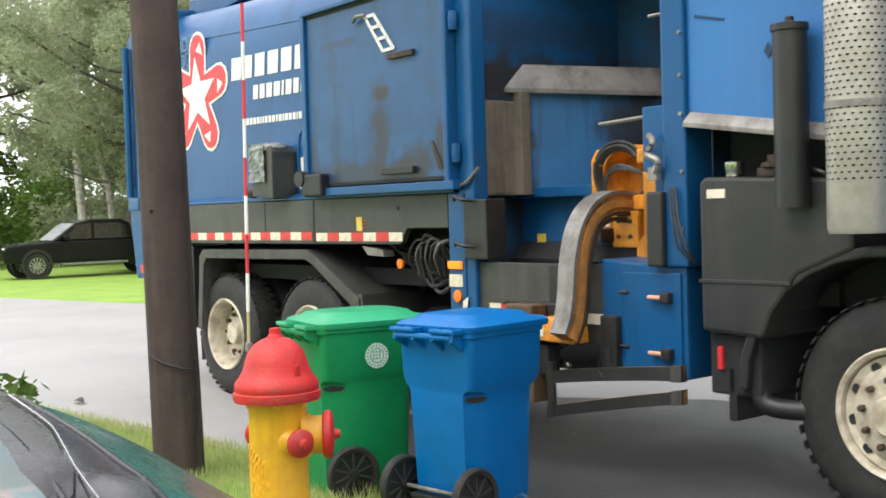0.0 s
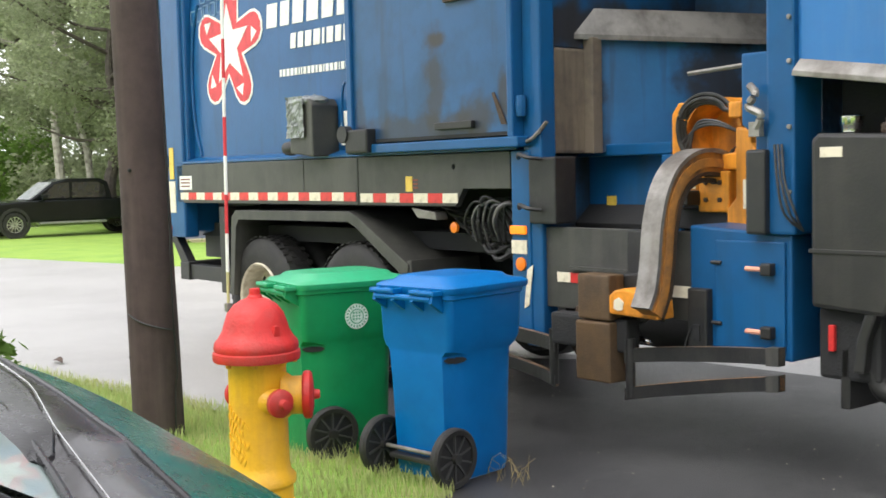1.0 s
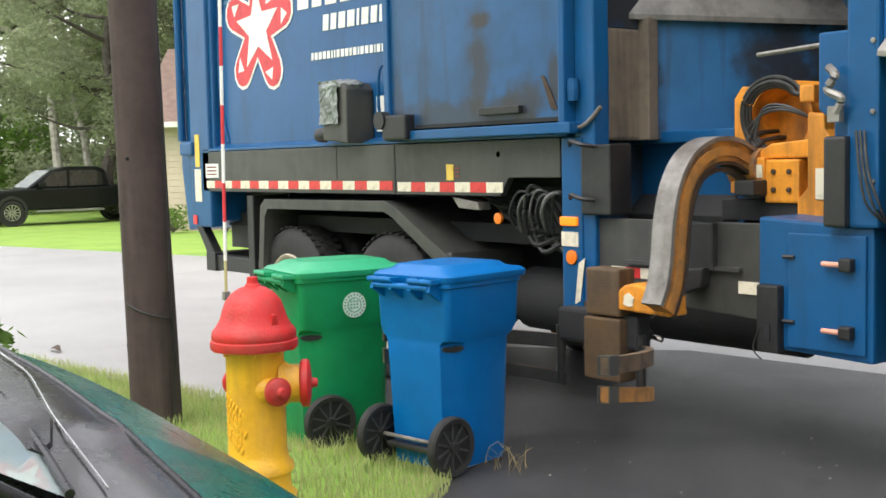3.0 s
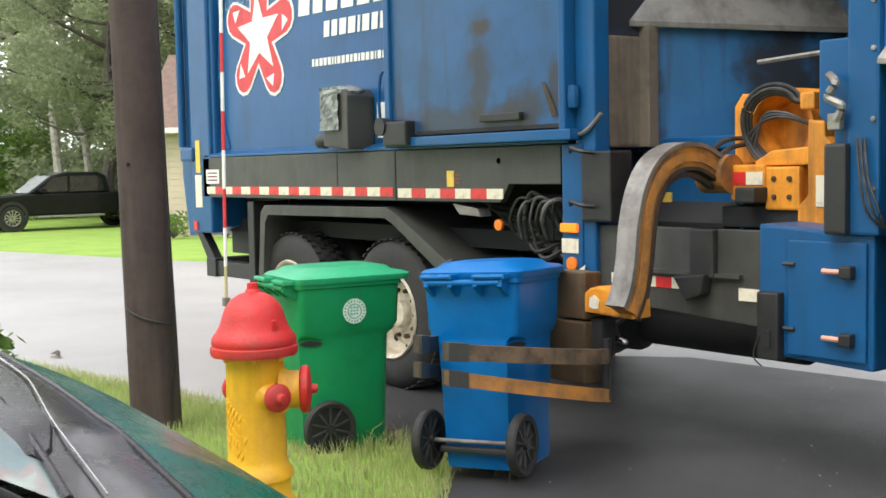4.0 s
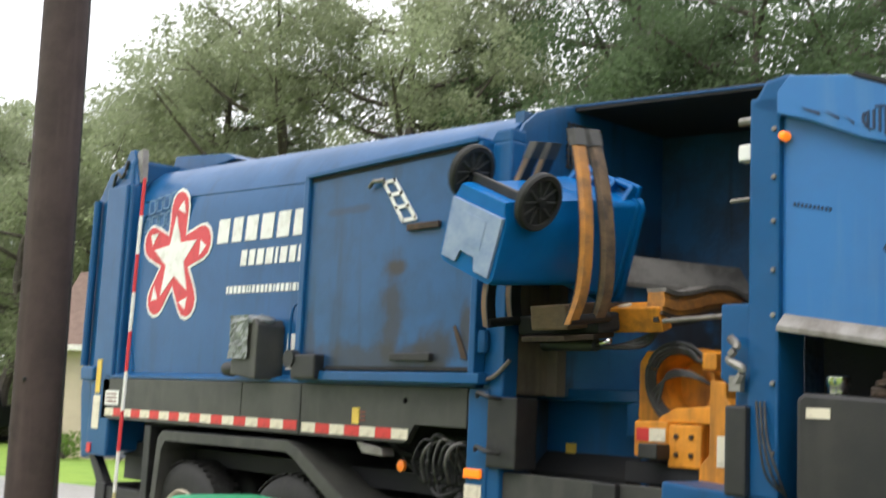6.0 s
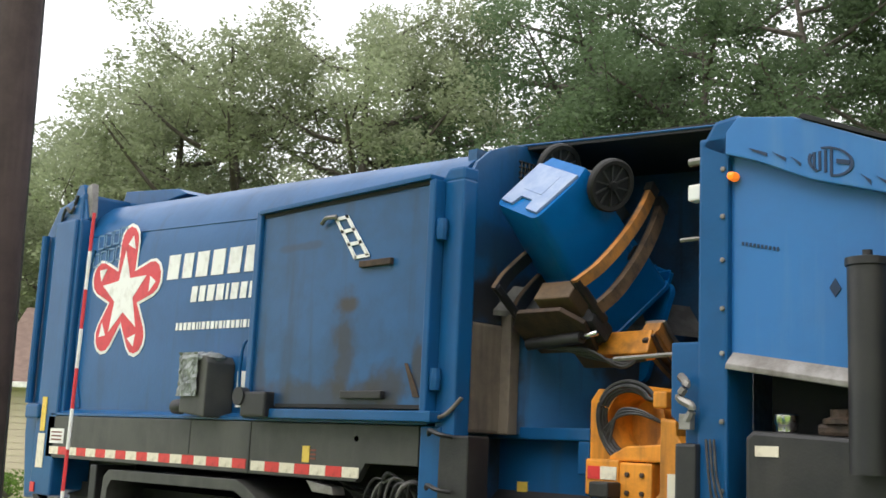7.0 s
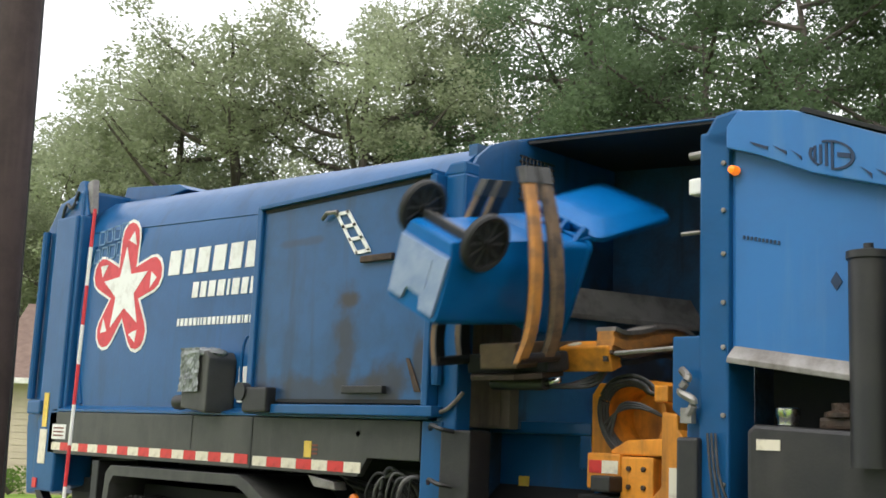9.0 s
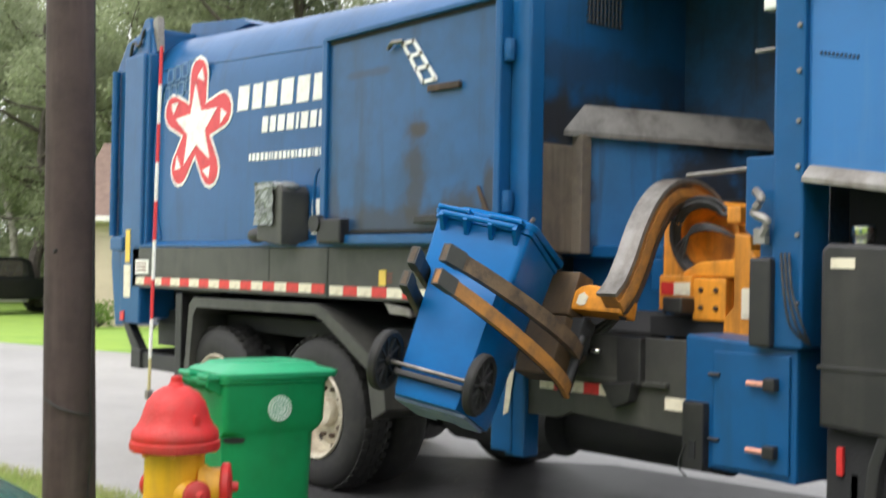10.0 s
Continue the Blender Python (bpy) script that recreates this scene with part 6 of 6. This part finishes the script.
# ---- grass ----
def build_grass():
    rng = np.random.default_rng(11)
    verts, faces = [], []
    n_ = 0
    while n_ < 26000:
        x = rng.uniform(-1.5, 7.2)
        near = -1.50 + 0.185 * x
        d = rng.random() ** 1.5 * 2.6 - 0.10 * rng.random()
        y = near - d
        if y < -3.6:
            continue
        z = 0.16 * min(1.0, max(d, 0) / 1.6) ** 1.3 - 0.03
        if x > 4.45 and y > -0.85 - 0.9 * (x - 4.45):
            continue
        h = rng.uniform(0.03, 0.095) * (1.2 if d < 0.5 else 0.9)
        az = rng.uniform(0, 2 * math.pi)
        lean = rng.uniform(0.1, 0.8) * h
        w = rng.uniform(0.0022, 0.0045)
        dx, dy = math.cos(az), math.sin(az)
        k = len(verts)
        verts += [(x - dy * w, y + dx * w, z), (x + dy * w, y - dx * w, z), (x + dx * lean * 0.35 + dy * w * 0.7, y + dy * lean * 0.35 - dx * w * 0.7, z + h * 0.6),
                  (x + dx * lean * 0.35 - dy * w * 0.7, y + dy * lean * 0.35 + dx * w * 0.7, z + h * 0.6), (x + dx * lean, y + dy * lean, z + h)]
        faces += [(k, k + 1, k + 2, k + 3), (k + 3, k + 2, k + 4)]
        n_ += 1
    me = bpy.data.meshes.new("grass")
    me.from_pydata(verts, [], faces)
    me.materials.append(M["grass"])
    tagged(new("grass", me), "uneven green verge grass blades", "grass", kind="stuff")
    bm = bmesh.new()
    random.seed(8)
    for k in range(60):
        x = random.uniform(3.8, 5.0)
        y = -1.50 + 0.185 * x + random.uniform(-0.35, -0.05) - max(0.0, x - 4.8)
        h = random.uniform(0.05, 0.15)
        a = random.uniform(0, 6.28)
        tube([(x, y, 0), (x + 0.3 * h * math.cos(a), y + 0.3 * h * math.sin(a), 0.7 * h), (x + 0.8 * h * math.cos(a), y + 0.8 * h * math.sin(a), h)], [0.002, 0.0016, 0.0008], 4, bm)
    tagged(part("dry_stalks", bm, M["straw"]), "dry straw-coloured grass stalks at the kerb", "grass", kind="stuff")


def build_debris():
    """Pale chips on the dark apron and one dead leaf on the street."""
    rng = np.random.default_rng(31)
    verts, faces = [], []
    for k in range(110):
        x, y = rng.uniform(2.6, 8.5), rng.uniform(-0.9, 2.2)
        r = rng.uniform(0.003, 0.008)
        q = rng.uniform(0.6, 1.3, 4) * r
        i0 = len(verts)
        verts += [(x + q[0], y, 0.006), (x, y + q[1], 0.006), (x - q[2], y, 0.006), (x, y - q[3], 0.006), (x, y, 0.006 + r * 0.6)]
        faces += [(i0 + e, i0 + (e + 1) % 4, i0 + 4) for e in range(4)]
    me = bpy.data.meshes.new("grit")
    me.from_pydata(verts, [], faces)
    me.materials.append(M["white_tape"])
    tagged(new("grit", me), "pale grit and chips scattered on dark asphalt", "grit", kind="stuff")
    leaf = part("dead_leaf", ring_loft([[(-0.10, 0, 0.012), (-0.10, 0.012, 0.02)], [(-0.03, -0.03, 0.02), (-0.03, 0.04, 0.05)], [(0.05, -0.02, 0.03), (0.05, 0.03, 0.045)], [(0.11, 0, 0.012), (0.11, 0.01, 0.015)]], closed=False), M["rust"], None, "", False, pose(-0.54, -1.19, 0))
    tagged(leaf, "curled brown dead leaf on the wet street", "leaf")


build_debris()
build_green_car()
build_pickup(pose(-31.0, 10.0, -0.33, 0, 0, 268))
build_bush(2.72, -3.02, 0.10, 0.85, 21, M["leaf_c"], "light green leafy shrub beside the parked car", 0.045, 1500, 1.6)
build_house()
build_bush(-17.5, 7.75, -0.1, 0.75, 3, M["leaf_c"], "round green bush before the house", 0.05, 700)
build_bush(-16.5, 8.7, -0.1, 0.8, 4, M["leaf_c"], "round green bush before the house", 0.05, 700)
for i, (x, y, r) in enumerate([(-42, -6, 3.2), (-43, -1, 3.4), (-42, 4, 3.0), (-43, 8.5, 3.6), (-41, 13, 3.2), (-39, 17, 3.0), (-36, 20.5, 3.2), (-33, 23, 3.0), (-46, 2, 5), (-46, 11, 5), (-42, 19, 4.5)]):
    build_bush(x, y, -0.3, r, 60 + i, M["leaf_a" if i % 3 else "leaf_c"], "dense woodland shrub under the trees", 0.14, 130)
wall_of_trees()
build_grass()


# ---- things that move ----
CART_S = 0.955
REST = (4.495, -0.925, 0.004, 0, 0, 8)
# seconds, place, tilt, sideways lean and turn of the lifted cart
LIFT = [(3.75, 4.72, -0.83, 0.046, -1, -1, 20), (4, 4.733, -0.809, 0.046, -1.1, -2.9, 24.3), (4.5, 4.769, -0.662, 0.210, -3.5, -3.4, 24.0), (5, 4.796, -0.639, 0.525, -14.5, -3.6, 23.5),
        (5.5, 4.847, -0.935, 1.533, -53.8, -2.8, 22.1), (6, 4.926, -0.568, 2.388, -81.9, 0.7, 23.9), (6.2, 4.959, -0.210, 2.720, -100.7, 0.6, 25.0), (6.6, 4.993, 0.221, 2.978, -126.9, -3.1, 24.3), (7.5, 4.993, 0.221, 2.978, -126.9, -3.1, 24.3),
        (8.6, 4.993, 0.221, 2.978, -126.9, -3.1, 24.3), (8.8, 4.966, -0.113, 2.729, -109.1, -0.8, 25.3), (9, 4.926, -0.615, 2.355, -82.4, 2.7, 26.9), (9.5, 4.853, -0.915, 1.632, -57.0, 4.4, 25.1), (10, 4.821, -0.787, 0.802, -23.5, 0.6, 26.5)]


def lift_pose(row):
    t, x, y, z, a, b, c = row
    return pose(x, y, z, a) @ pose(0, 0, 0, 0, b) @ pose(0, 0, 0, 0, 0, c)


def grip_pose(row):
    """The gripper holds the cart from behind and tilts with it."""
    t, x, y, z, a, b, c = row
    centre = lift_pose(row) @ Vector((0, 0, 0.60))
    g = centre + pose(0, 0, 0, a).to_3x3() @ Vector((0.06, 0.47, 0.24))
    return pose(g.x, g.y, g.z, a)


def hook_pose(m):
    """The arm stands beside the gripper head and swings with it about the drum."""
    p = m @ Vector((0.47, -0.03, 0.02))
    return pose(p.x, p.y, p.z, 0.85 * math.degrees(m.to_euler().x))


def motions():
    blue_cart.scale = (CART_S,) * 3
    green_cart.scale = (0.95,) * 3
    roll = [(0, -1.29, 2.6), (0.25, -1.035, 2.1), (0.5, -0.795, 1.6), (1, -0.455, 0.8), (1.5, -0.185, 0.25), (2, -0.032, 0.03), (2.4, 0, 0), (10, 0, 0)]
    walk(truck, [(t, pose(x, -0.0611 * a, 0, 0, 0, a)) for t, x, a in roll])
    for w, at in zip(WHEELS, WHEEL_AT):
        walk(w, [(t, pose(*at, 0, math.degrees(x / at[2]), 0)) for t, x, a in roll])
    walk(blue_cart, [(0, pose(*REST)), (3.45, pose(*REST))] + [(r[0], lift_pose(r)) for r in LIFT])
    walk(blue_lid, [(t, pose(0, -0.3025, 0.995, a)) for t, a in ((0, 0), (5.9, 0), (6.2, 14), (6.6, 38), (8.6, 38), (9.0, 104), (9.5, 112), (9.7, 80), (9.9, 16), (10, 2))])
    out = pose(4.80, -0.34, 0.86)
    rest = pose(5.13, -0.10, 0.86)
    held = [(0, rest), (1.2, rest), (2.3, pose(5.02, -0.10, 0.86)), (2.75, pose(4.98, -0.14, 0.86)), (3.4, out)] + [(r[0], grip_pose(r)) for r in LIFT]
    walk(grip, held)
    walk(lower, [(t, hook_pose(m)) for t, m in held])
    walk(slide, [(t, Matrix.Translation(hook_pose(m) @ Vector((0, 0.64, 0.58)))) for t, m in held])
    opened = [(0, 92), (1.05, 88), (1.5, 50), (2.2, 44), (2.7, 38), (3.3, 30), (3.75, 0), (10, 0)]
    walk(FINGER_R, [(t, pose(0.27, -0.02, 0, 0, 0, a)) for t, a in opened])
    walk(FINGER_L, [(t, pose(-0.30, -0.02, 0, 0, 0, 12 - a)) for t, a in opened])


motions()
